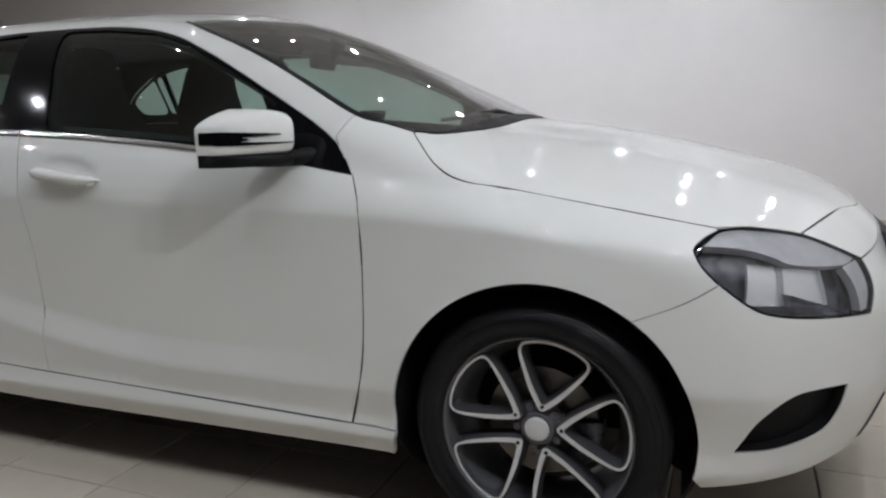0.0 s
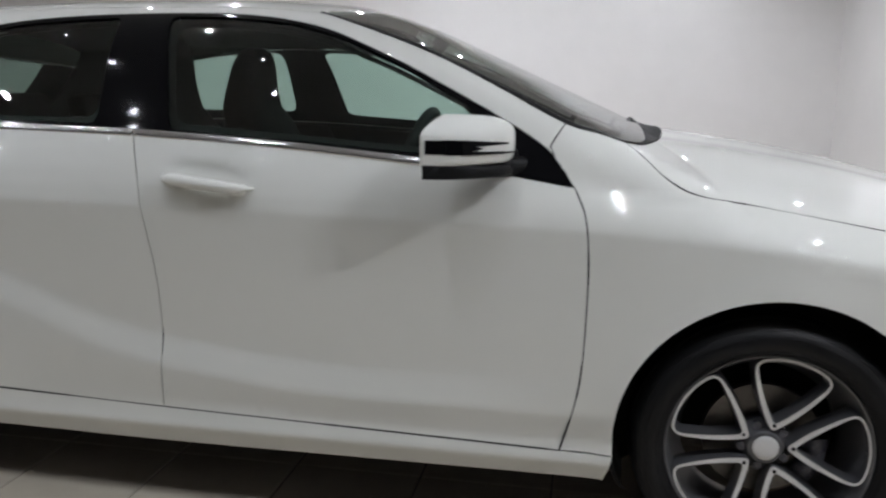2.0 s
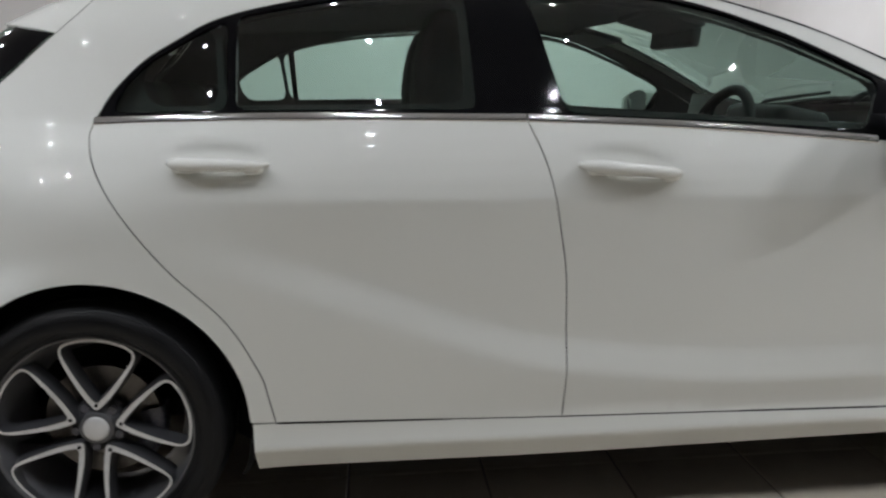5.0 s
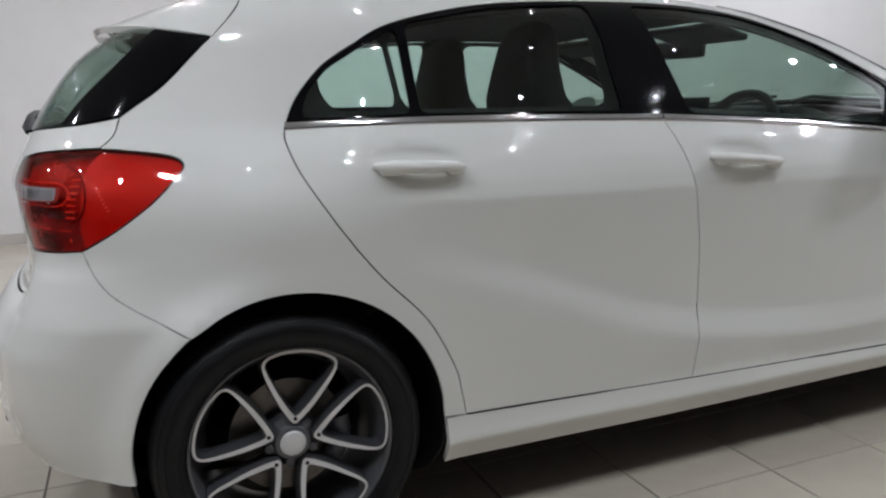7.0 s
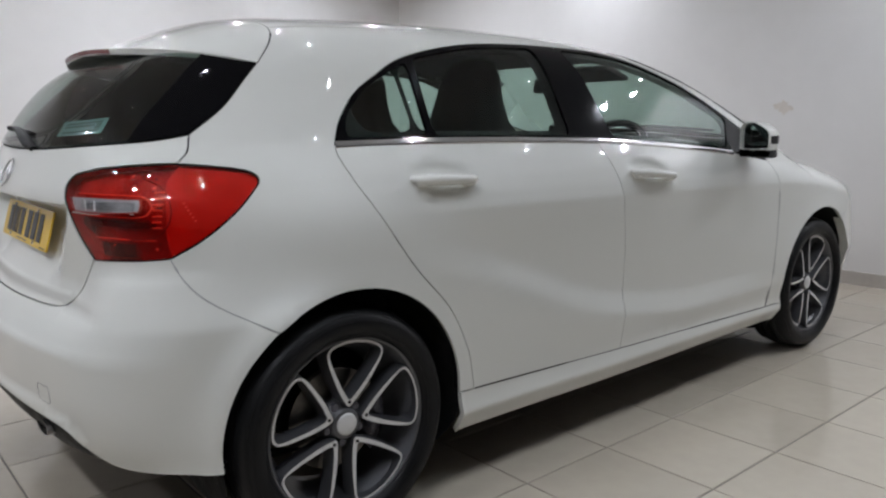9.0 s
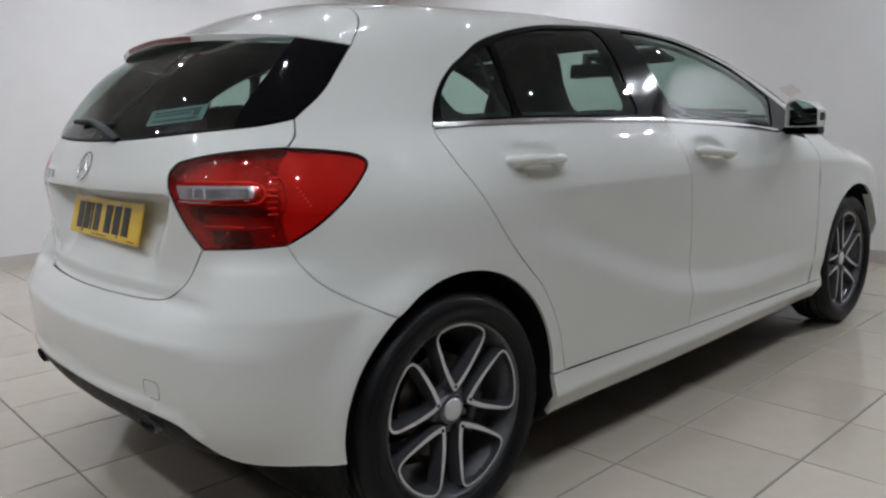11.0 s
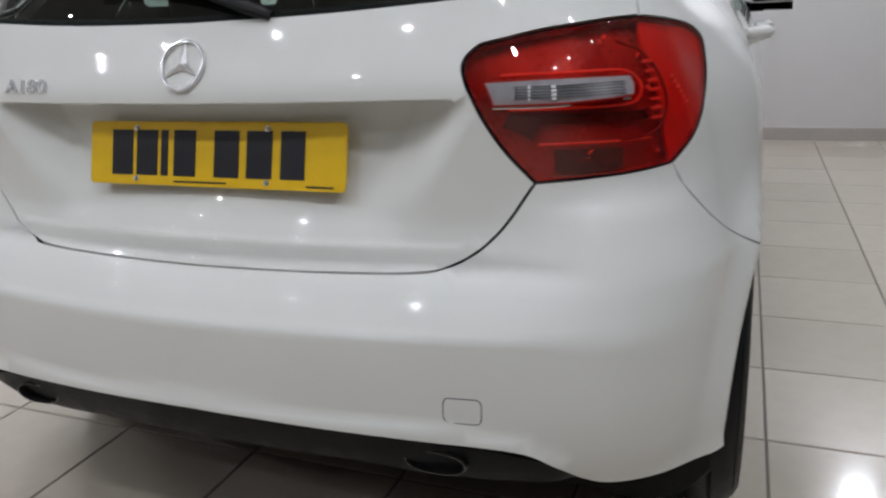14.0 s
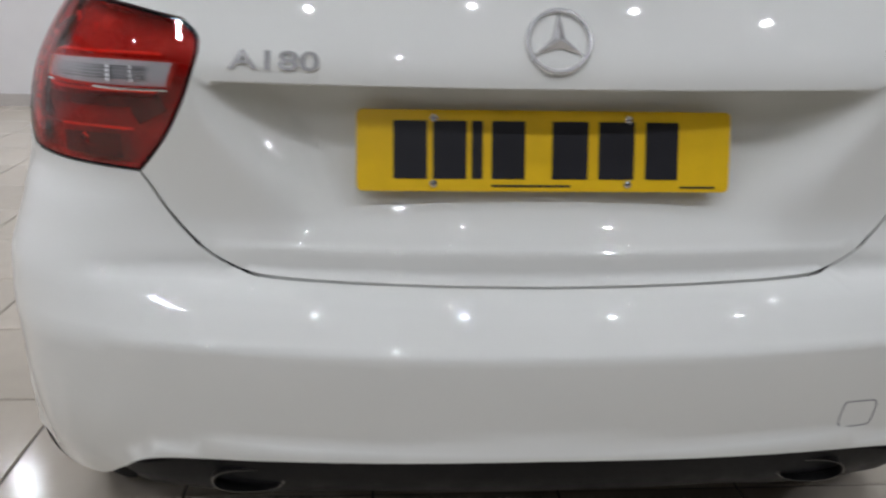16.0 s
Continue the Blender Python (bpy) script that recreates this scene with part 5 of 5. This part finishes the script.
def mirror(parent, y):
    """Door mirror: shaped shell, black foot, indicator slots, glass facing back."""
    back = 1.910

    def at(v, a, foot=None, crown=None, grow=0.0):
        reach, top_z, low = mirror_section(v, grow)
        low, top_z = (low if foot is None else foot), (top_z if crown is None else crown)
        c, s = math.cos(a), math.sin(a)
        bow = 0.5 if s > 0 and foot is None else 0.16
        return (back - 0.065 * (v - 0.5) + reach * abs(c) ** bow, (-0.850 - 0.160 * v) * y, (low + top_z) / 2 + (top_z - low) / 2 * math.copysign(abs(s) ** 0.62, s))

    def shell(name, mat, label, under, foot=None, crown=None, grow=0.0):
        rows = [[at(v, a, foot, crown, grow) for a in np.linspace(-math.pi / 2, math.pi / 2, 19)] for v in MIRROR_V]
        bm = loft(rows)
        ends = [[x for x in bm.verts if abs(x.co.y - rows[k][0][1]) < 1e-5] for k in (0, -1)]
        bmesh.ops.contextual_create(bm, geom=ends[0])
        bmesh.ops.contextual_create(bm, geom=ends[1])
        return part(name, bm, mat, under, label, angle=55)

    body_ob = shell("door_mirror", PAINT, "white door mirror shell", parent)
    shell("mirror_base", BLACK_PLASTIC, "black lower mirror shell", body_ob, 0.965, 0.997, -0.004)
    # rim behind, then the glass set into it
    outer = [at(v, math.pi / 2) for v in MIRROR_V] + [at(v, -math.pi / 2) for v in MIRROR_V[::-1]]
    c = Vector((back, -0.930 * y, 1.046))
    rim = bmesh.new()
    loops = []
    for k, dx in ((1.0, 0.0), (0.985, -0.005), (0.94, -0.006), (0.92, 0.004)):
        loops.append([rim.verts.new((p[0] + dx, c.y + (p[1] - c.y) * k, c.z + (p[2] - c.z) * k)) for p in outer])
    for a, b in zip(loops, loops[1:]):
        for i in range(len(a)):
            j = (i + 1) % len(a)
            rim.faces.new((a[i], a[j], b[j], b[i]))
    bmesh.ops.recalc_face_normals(rim, faces=rim.faces)
    part("mirror_rim", rim, PAINT, body_ob, "white mirror rim")
    glass = bmesh.new()
    glass.faces.new([glass.verts.new((p[0] + 0.003, c.y + (p[1] - c.y) * 0.935, c.z + (p[2] - c.z) * 0.935)) for p in outer])
    part("mirror_glass", glass, MIRROR, body_ob, "mirror glass", smooth=False)
    arm = bmesh.new()
    tube(arm, [(2.10, -0.792 * y, 0.985), (2.06, -0.825 * y, 0.982), (2.02, -0.86 * y, 0.978), (1.97, -0.90 * y, 0.974)], [0.018, 0.016, 0.014, 0.010], 14, False, 1.4)
    part("mirror_arm", arm, BLACK_PLASTIC, body_ob, "black mirror arm")

    def slot(z, v0, v1, h0, h1):
        rows = []
        for v in np.linspace(v0, v1, 24):
            reach, top_z, low = mirror_section(v)
            h = h0 + (h1 - h0) * (v - v0) / (v1 - v0)
            row = []
            for k in (-1, 0, 1):
                s = min(max((z + k * h - (low + top_z) / 2) / ((top_z - low) / 2), -0.98), 0.98)
                s = math.copysign(abs(s) ** (1 / 0.62), s)
                row.append((back - 0.065 * (v - 0.5) + reach * math.sqrt(1 - s * s) ** (0.5 if s > 0 else 0.16) + 0.005, (-0.850 - 0.160 * v) * y, z + k * h))
            rows.append(row)
        return loft(rows)

    part("indicator_slot", slot(1.045, 0.42, 0.999, 0.001, 0.008), BLACK_GLOSS, body_ob, "dark indicator slot")
    part("indicator_slot", slot(1.024, 0.22, 0.999, 0.001, 0.005), BLACK_GLOSS, body_ob, "dark indicator slot")
    end_cap = block(bmesh.new(), (0.047, 0.003, 0.031), Matrix.Translation((back - 0.0025, -1.0105 * y, 1.0365)), 0.001, 1)
    part("indicator_slot", end_cap, BLACK_GLOSS, body_ob, "dark indicator slot")
    part("indicator_slot", slot(1.034, 0.80, 0.999, 0.001, 0.014), BLACK_GLOSS, body_ob, "dark indicator slot")


for k, y in enumerate((1, -1)):
    mirror(front_door[k], y)

# ---- rear end ----
def diffuser():
    rows = []
    for y in np.linspace(-0.80, 0.80, 65):
        a = abs(y)
        e = np.interp(a, [0, 0.27, 0.51, 0.63, 0.71, 0.80], [0.414, 0.410, 0.388, 0.352, 0.308, 0.290])
        xs = rear(np.array([y]), np.array([e]))[0] + 0.012 + 0.9 * max(a - 0.60, 0) ** 1.3 * 1.2
        drop = np.interp(a, [0, 0.30, 0.36, 0.50, 0.58, 0.70, 0.80], [0.092, 0.092, 0.094, 0.090, 0.070, 0.03, 0.01])
        rows.append([(xs + 0.02, y, e + 0.012), (xs, y, e), (xs + 0.006, y, e - 0.35 * drop), (xs + 0.03, y, e - 0.8 * drop), (xs + 0.055, y, e - drop), (xs + 0.25, y, e - drop - 0.01)])
    return loft(rows)


part("diffuser", diffuser(), BLACK_PLASTIC, car, "black lower rear valance", angle=40)
for y in (-0.420, 0.420):
    pipe = bmesh.new()
    rows = []
    for x, k in ((-0.49, 0.92), (-0.632, 1.0), (-0.645, 1.01), (-0.650, 0.985), (-0.650, 0.945), (-0.600, 0.93)):
        rows.append([(x, y + 0.053 * k * math.copysign(abs(math.cos(a)) ** 0.8, math.cos(a)), 0.361 + 0.0195 * k * math.sin(a)) for a in np.linspace(0, 2 * math.pi, 40, endpoint=False)])
    pipe = loft(rows, True)
    tip = part("exhaust_tip", pipe, EXHAUST, car, "dull metal oval exhaust tip", angle=60)
    # black sheet across the pipe stands for the shade in its bore
    plug = bmesh.new()
    plug.faces.new([plug.verts.new(p) for p in [(q[0] - 0.001, q[1], q[2]) for q in rows[-1]]])
    part("bore_shade", plug, RUBBER, tip, "flat black sheet for the shade in the exhaust bore", smooth=False)
for y in (1, -1):
    # pale strips added in the bumper joints, where the gap's shade is too dark
    part("bumper_joint_fill", skin_bar(smooth_line(BUMPER_TOP, 0.015), 0.0024, -0.0030, 0.0015, y), PALE_JOINT_FILL, car, "pale strip added to lighten the rear bumper joint")
    part("bumper_joint_fill", skin_bar(smooth_line(BUMPER_FRONT_TOP, 0.015), 0.0024, -0.0030, 0.0015, y), PALE_JOINT_FILL, car, "pale strip added to lighten the front bumper joint")
    for line in (SILL_FRONT, A_LINE, SILL_REAR):
        part("door_seal", skin_bar(smooth_line(line, 0.03), 0.0023, -0.0014, 0.0012, y), SEAL, car, "dark seal in the door joint")
    part("bonnet_seal", skin_bar(smooth_line(HOOD_SIDE, 0.015), 0.0019, -0.0012, 0.0015, y), SEAL, car, "dark seal in the bonnet joint")
tow = closed(*[to_y(l) for l in ([(-0.66, -0.450, 0.484), (-0.65, -0.495, 0.482)], [(-0.65, -0.495, 0.482), (-0.648, -0.502, 0.474), (-0.648, -0.501, 0.445)], [(-0.648, -0.501, 0.445), (-0.648, -0.494, 0.438), (-0.66, -0.452, 0.440)], [(-0.66, -0.452, 0.440), (-0.661, -0.445, 0.448), (-0.66, -0.445, 0.476), (-0.66, -0.450, 0.484)])])
part("tow_cover_joint", skin_bar(np.vstack((tow, tow[:1])), 0.0009, -0.0008, 0.0012), LAMP_GREY, car, "fine joint of the tow eye cover")


def plate_frame():
    """Axes of the number plate: centre, along it, up it, out of it."""
    c = Vector((-0.553, 0.0, 0.827))
    up = Vector((0.030, 0, 0.107)).normalized()
    return Matrix((Vector((0, -1, 0)), up, Vector((0, -1, 0)).cross(up))).transposed().to_4x4(), c


axes, centre = plate_frame()
PLATE_M = Matrix.Translation(centre) @ axes


def slab_on(m, w, h, d, x=0, y=0, z=0, bevel=0.004):
    bm = block(bmesh.new(), (w, h, d), Matrix.Translation((x, y, z)))
    if bevel:
        bmesh.ops.bevel(bm, geom=[e for e in bm.edges if abs((e.verts[0].co - e.verts[1].co).z) > d * 0.5], offset=bevel, segments=3, affect="EDGES", profile=0.5)
    bmesh.ops.transform(bm, matrix=m, verts=bm.verts)
    return bm


plate = part("number_plate", slab_on(PLATE_M, 0.520, 0.111, 0.005, bevel=0.008), PLATE, car, "yellow rear number plate with plain dark bars", smooth=False)
for x, w in ((-0.187, 0.046), (-0.133, 0.046), (-0.095, 0.015), (-0.052, 0.046), (0.034, 0.050), (0.099, 0.050), (0.163, 0.046)):
    part("bar", slab_on(PLATE_M, w, 0.079, 0.0012, x, 0.001, 0.0029, 0.0), INK, plate, "plain dark bar", smooth=False)
for x, y, w in ((-0.02, -0.048, 0.11), (0.215, -0.049, 0.05)):
    part("bar", slab_on(PLATE_M, w, 0.003, 0.001, x, y, 0.0028, 0.0), INK, plate, smooth=False)
for x in (-0.155, 0.115):
    for y in (-0.045, 0.044):
        screw = spin([(0.0, 0.0042), (0.0035, 0.004), (0.0052, 0.003), (0.0055, 0.0)], 14, "z")
        bmesh.ops.transform(screw, matrix=PLATE_M @ Matrix.Translation((x, y, 0.0022)), verts=screw.verts)
        part("screw", screw, CHROME, plate, "small bright screw")

def skin_frame(y, z, lift):
    """Axes on the car's rear skin: along it, up it, out of it."""
    p = roll(unroll(np.array([(-0.55, y, z)]), "rear"), "rear")
    n = Vector(gradient(p, 0.012)[0])
    u = Vector((n.y, -n.x, 0)).normalized()
    u = u if u.y < 0 else -u
    w = n.cross(u)
    return Matrix.Translation(Vector(p[0]) + n * lift) @ Matrix((u, w, n)).transposed().to_4x4()


# badge: a plain ring with three arms
badge_bm = bmesh.new()
tube(badge_bm, [(0.040 * math.cos(a), 0.040 * math.sin(a), 0.0) for a in np.linspace(0, 2 * math.pi, 48, endpoint=False)], 0.0032, 10, True)
for k in range(3):
    a = math.radians(90 + 120 * k)
    u, w = Vector((math.cos(a), math.sin(a), 0)), Vector((-math.sin(a), math.cos(a), 0))
    tip_v, top_v = badge_bm.verts.new(u * 0.039), badge_bm.verts.new((0, 0, 0.006))
    l, r = badge_bm.verts.new(u * 0.004 + w * 0.0075), badge_bm.verts.new(u * 0.004 - w * 0.0075)
    for f in ((tip_v, l, top_v), (top_v, r, tip_v)):
        badge_bm.faces.new(f)
bmesh.ops.transform(badge_bm, matrix=skin_frame(0.0, 0.977, 0.003), verts=badge_bm.verts)
part("badge", badge_bm, BADGE_CHROME, hatch, "round chrome badge with three arms", angle=20)

# raised chrome characters on the tailgate
text = bpy.data.curves.new("lettering", "FONT")
text.body, text.size, text.extrude, text.bevel_depth = "A180", 0.034, 0.0014, 0.0006
text.align_x, text.align_y = "CENTER", "CENTER"
probe = new("lettering", text)
bpy.context.view_layer.update()
letters = bpy.data.meshes.new_from_object(probe.evaluated_get(bpy.context.evaluated_depsgraph_get()))
bpy.data.objects.remove(probe)
letters.materials.clear()
letters.materials.append(BADGE_CHROME)
letter_ob = new("lettering", letters)
letter_ob.parent = hatch
letter_ob.matrix_basis = skin_frame(0.348, 0.946, 0.001) @ Matrix.Diagonal((1.60, 1.0, 1.0, 1.0))
tagged(letter_ob, "raised chrome model lettering")

# rear wiper and sticker
wiper = bmesh.new()
tube(wiper, [(-0.550, -0.150, 1.046), (-0.555, -0.112, 1.060), (-0.552, -0.03, 1.088), (-0.546, 0.04, 1.100), (-0.540, 0.11, 1.102)], [0.013, 0.018, 0.015, 0.010, 0.006], 10, False, 0.6)
wiper_ob = part("rear_wiper", wiper, BLACK_PLASTIC, hatch, "black rear wiper")
part("wiper_blade", block(bmesh.new(), (0.012, 0.30, 0.013), Matrix.Translation((-0.534, 0.065, 1.093)) @ Matrix.Rotation(radians(3), 4, "X"), 0.003, 1), RUBBER, wiper_ob, "black wiper blade")
ST_X, ST_N = Vector((0.19, -0.98, 0.05)).normalized(), Vector((-0.80, -0.16, 0.58))
ST_Y = ST_N.cross(ST_X).normalized()
ST = Matrix.Translation((-0.482, -0.370, 1.104)) @ Matrix((ST_X, ST_Y, ST_X.cross(ST_Y))).transposed().to_4x4()
sticker = part("sticker", slab_on(ST, 0.232, 0.046, 0.001, bevel=0.0), STICKER, rear_window, "pale sticker with plain bars inside the glass", smooth=False)
for y, w, x in ((0.012, 0.165, -0.012), (0.003, 0.150, -0.015), (-0.014, 0.19, 0.0)):
    part("bar", slab_on(ST, w, 0.005, 0.001, x, y, 0.0012, 0.0), STICKER_BAR, sticker, smooth=False)
part("bar", slab_on(ST, 0.024, 0.024, 0.001, 0.083, 0.004, 0.0012, 0.0), STICKER_BAR, sticker, smooth=False)

# black border along both edges of the windscreen
for y in (1, -1):
    part("windscreen_seal", skin_bar(smooth_line(np.vstack((SCREEN_SIDE, SCREEN_FOOT[1:])), 0.03), 0.0075, -0.004, 0.006, y), BLACK_PLASTIC, car, "black windscreen edge seal")

# windscreen wipers and cowl
cowl = loft([[(2.30 - 0.27 * (y * y - 0.2), y, 1.048 - 0.10 * y * y), (2.385 - 0.20 * (y * y - 0.1), y, 1.042 - 0.13 * y * y), (2.47 - 0.15 * y * y, y, 1.022 - 0.14 * y * y)] for y in np.linspace(-0.68, 0.68, 25)])
part("cowl", cowl, BLACK_PLASTIC, car, "black wiper cowl")
for y0, y1 in ((0.62, 0.05), (0.02, -0.50)):
    arm = bmesh.new()
    tube(arm, [(2.40 - 0.1 * y0 * y0, y0, 1.06 - 0.10 * y0 * y0), (2.37 - 0.1 * y0 * y0, y0 - 0.12, 1.085 - 0.08 * y0 * y0), (2.33, y1, 1.088 - 0.09 * y1 * y1)], [0.013, 0.009, 0.006], 8)
    part("windscreen_wiper", arm, BLACK_PLASTIC, car, "black windscreen wiper")

# ---- cabin ----
def soft_block(size, at, rx=0, ry=0, rz=0, bevel=0.04, taper=1.0):
    bm = bmesh.new()
    made = bmesh.ops.create_cube(bm, size=1)["verts"]
    for v in made:
        k = taper if v.co.z > 0 else 1
        v.co = Vector((v.co.x * size[0] * k, v.co.y * size[1] * k, v.co.z * size[2]))
    bmesh.ops.bevel(bm, geom=list(bm.edges), offset=bevel, segments=4, affect="EDGES", profile=0.6)
    bmesh.ops.transform(bm, matrix=pose(*at, rx, ry, rz), verts=bm.verts)
    return bm


def front_seat(y):
    """Sports seat: the back narrows upwards into its headrest."""
    seat = empty("front_seat", car)
    part("seat_cushion", soft_block((0.50, 0.50, 0.16), (1.24, y, 0.50), 0, -8), CABIN, seat, "black seat cushion")
    rows = []
    for z, x, deep, wide in ((0.45, 1.10, 0.08, 0.24), (0.60, 1.05, 0.10, 0.26), (0.80, 0.97, 0.105, 0.265), (0.95, 0.91, 0.10, 0.25), (1.04, 0.882, 0.092, 0.222), (1.11, 0.870, 0.080, 0.178), (1.19, 0.872, 0.072, 0.145), (1.27, 0.882, 0.062, 0.126), (1.32, 0.890, 0.045, 0.100), (1.338, 0.895, 0.02, 0.05)):
        ring = []
        for a in np.linspace(0, 2 * math.pi, 28, endpoint=False):
            c, q = math.cos(a), math.sin(a)
            side = math.copysign(abs(q) ** 0.6, q)
            ring.append((x + deep * math.copysign(abs(c) ** 0.6, c) + 0.03 * side * side * (z < 1.1), y + wide * side, z))
        rows.append(ring)
    part("seat_back", loft(rows, True), CABIN, seat, "black seat back with a built-in headrest", angle=70)


front_seat(-0.35)
front_seat(0.35)
bench = empty("rear_bench", car)
part("seat_cushion", soft_block((0.48, 1.22, 0.16), (0.46, 0, 0.50), 0, -6), CABIN, bench, "black rear cushion")
part("seat_back", soft_block((0.15, 1.22, 0.56), (0.17, 0, 0.78), 0, -20, 0, 0.05), CABIN, bench, "black rear seat back")
for y in (-0.42, 0.0, 0.42):
    part("headrest", soft_block((0.09, 0.26, 0.13), (0.075, y, 1.085), 0, -10, 0, 0.04, 0.9), CABIN, bench, "black rear headrest")
dash_rows = []
for y in np.linspace(-0.70, 0.70, 29):
    hood_up = 0.045 * math.exp(-((y + 0.37) / 0.17) ** 4)
    dash_rows.append([(x, y, z + k * hood_up) for x, z, k in ((1.84, 0.60, 0), (1.80, 0.80, 0), (1.82, 0.92, 0.5), (1.87, 0.965, 1), (1.95, 0.98, 0.7), (2.08, 0.985, 0), (2.30, 0.99, 0))])
part("dashboard", loft(dash_rows), CABIN_TRIM, car, "dark grey dashboard", angle=50)
part("instrument_hood", soft_block((0.16, 0.36, 0.09), (1.90, -0.37, 1.005), 0, 12, 0, 0.035), CABIN_TRIM, car, "dark instrument hood")
part("screen", soft_block((0.02, 0.19, 0.12), (1.84, 0.02, 1.035), 0, 14, 0, 0.008), BLACK_GLOSS, car, "free standing dark display")
steer = empty("steering_wheel", car, pose(1.712, -0.37, 0.932, 0, -70, 0))
part("steering_rim", tube(bmesh.new(), [(0.183 * math.cos(a), 0.183 * math.sin(a), 0) for a in np.linspace(0, 2 * math.pi, 48, endpoint=False)], 0.0165, 10, True), CABIN_TRIM, steer, "black leather rim")
part("steering_boss", soft_block((0.14, 0.15, 0.05), (0, 0, -0.012), bevel=0.022), CABIN_TRIM, steer)
for a in (90, -90, 180):
    c, s = math.cos(radians(a)), math.sin(radians(a))
    part("spoke", rod(bmesh.new(), (0.05 * c, 0.05 * s, -0.01), (0.175 * c, 0.175 * s, 0), 0.018, 10, 0.012), GREY_ALLOY, steer, "satin silver spoke")
part("steering_column", rod(bmesh.new(), (1.76, -0.37, 0.935), (1.95, -0.37, 0.86), 0.045, 14), CABIN_TRIM, car)
inner = empty("rear_view_mirror", car)
part("mirror_shell", soft_block((0.035, 0.24, 0.065), (1.70, -0.06, 1.275), 0, 8, 14, 0.014), CABIN_TRIM, inner, "black interior mirror")
part("mirror_stalk", tube(bmesh.new(), [(1.69, 0, 1.275), (1.715, 0, 1.31), (1.735, 0, 1.345)], [0.012, 0.02, 0.03], 10), CABIN_TRIM, inner)
for y in (-0.36, 0.36):
    part("sun_visor", soft_block((0.15, 0.34, 0.02), (1.53, y, 1.335 - 0.03), 0, 16, 0, 0.008), HEADLINER, car, "grey folded sun visor")
part("floor_carpet", block(bmesh.new(), (2.5, 1.36, 0.05), Matrix.Translation((0.95, 0, 0.30)), 0.01), CABIN, car)
part("parcel_shelf", block(bmesh.new(), (0.48, 1.16, 0.03), Matrix.Translation((-0.17, 0, 0.99)), 0.01), CABIN, car, "black parcel shelf")
skin_part("headliner", [closed(DITCH, HEADER, flip(other(DITCH)), ROOF_REAR)], "hoop", HEADLINER, car, "grey headliner", sink=0.045, flange=0.0, gap=0.0, grid=0.05)
skin_part("side_trim", [side_loop], "hoop", CABIN_TRIM, car, "dark inner side trim", True, sink=0.030, flange=0.0, gap=0.004, grid=0.04)
for ob_name, loop, parent in (("door_card", closed(SILL_REAR, B_LINE, flip(BELT_REAR), flip(Q_LINE)), rear_door), ("door_card", closed(SILL_FRONT, A_LINE, flip(BELT_FRONT), flip(B_LINE)), front_door)):
    skin_part(ob_name, [loop], "hoop", CABIN_TRIM, parent, "dark door lining", True, sink=0.055, flange=-0.03, gap=0.004, grid=0.05)
skin_part("window_inner_frame", [dlo, *[pane_loop(v, 0.03) for v in TRIM_OPENINGS]], "hoop", CABIN_TRIM, car, "", True, gap=0.001, flange=0.0, sink=0.030, grid=0.04)
part("boot_lining", soft_block((0.30, 1.0, 0.50), (-0.28, 0, 0.70), 0, 0, 0, 0.05), CABIN, car, "dark boot lining")
part("engine_block", soft_block((0.95, 1.10, 0.42), (2.86, 0, 0.55), 0, 0, 0, 0.06), RUBBER, car, "dark engine bay filling")
grille = block(bmesh.new(), (0.03, 0.86, 0.16), Matrix.Translation((3.50, 0, 0.68)), 0.012, 2)
part("grille", grille, BLACK_PLASTIC, car, "black front grille")

# ---- floor tiles, laid last ----
PITCH, JOINT, TX, TY = 0.401, 0.005, 0.576, -0.947


def tile_bm(bm, x, y, w, d):
    """One tile with a worn edge, top at the floor's level."""
    e = 0.0025
    a = [(x, y, 0 - e), (x + w, y, 0 - e), (x + w, y + d, 0 - e), (x, y + d, 0 - e)]
    b = [(x + e, y + e, 0), (x + w - e, y + e, 0), (x + w - e, y + d - e, 0), (x + e, y + d - e, 0)]
    va, vb = [bm.verts.new(p) for p in a], [bm.verts.new(p) for p in b]
    vc = [bm.verts.new((p[0], p[1], -0.006)) for p in a]
    bm.faces.new(vb)
    for i in range(4):
        j = (i + 1) % 4
        bm.faces.new((va[i], va[j], vb[j], vb[i]))
        bm.faces.new((vc[i], vc[j], va[j], va[i]))


bm = bmesh.new()
tile_bm(bm, JOINT / 2, JOINT / 2, PITCH - JOINT, PITCH - JOINT)
tile_mesh = mesh_of(bm, "tile", TILE, False)
rest = bmesh.new()
i0, i1 = math.floor((X0 - TX) / PITCH), math.ceil((X1 - TX) / PITCH)
j0, j1 = math.floor((Y0 - TY) / PITCH), math.ceil((Y1 - TY) / PITCH)
near = sorted(((abs(TX + (i + 0.5) * PITCH - 0.9) * 0.75 + abs(TY + (j + 0.5) * PITCH + 0.7), i, j) for i in range(i0, i1) for j in range(j0, j1)))
for k, (_, i, j) in enumerate(near):
    if k < 300:
        ob = new("tile", tile_mesh)
        ob.parent = floor
        ob.matrix_basis = Matrix.Translation((TX + i * PITCH, TY + j * PITCH, 0))
    else:
        tile_bm(rest, TX + i * PITCH + JOINT / 2, TY + j * PITCH + JOINT / 2, PITCH - JOINT, PITCH - JOINT)
far_tiles = new("far_tiles", mesh_of(rest, "far_tiles", TILE, False))
far_tiles.parent = floor
tagged(far_tiles, kind="stuff")
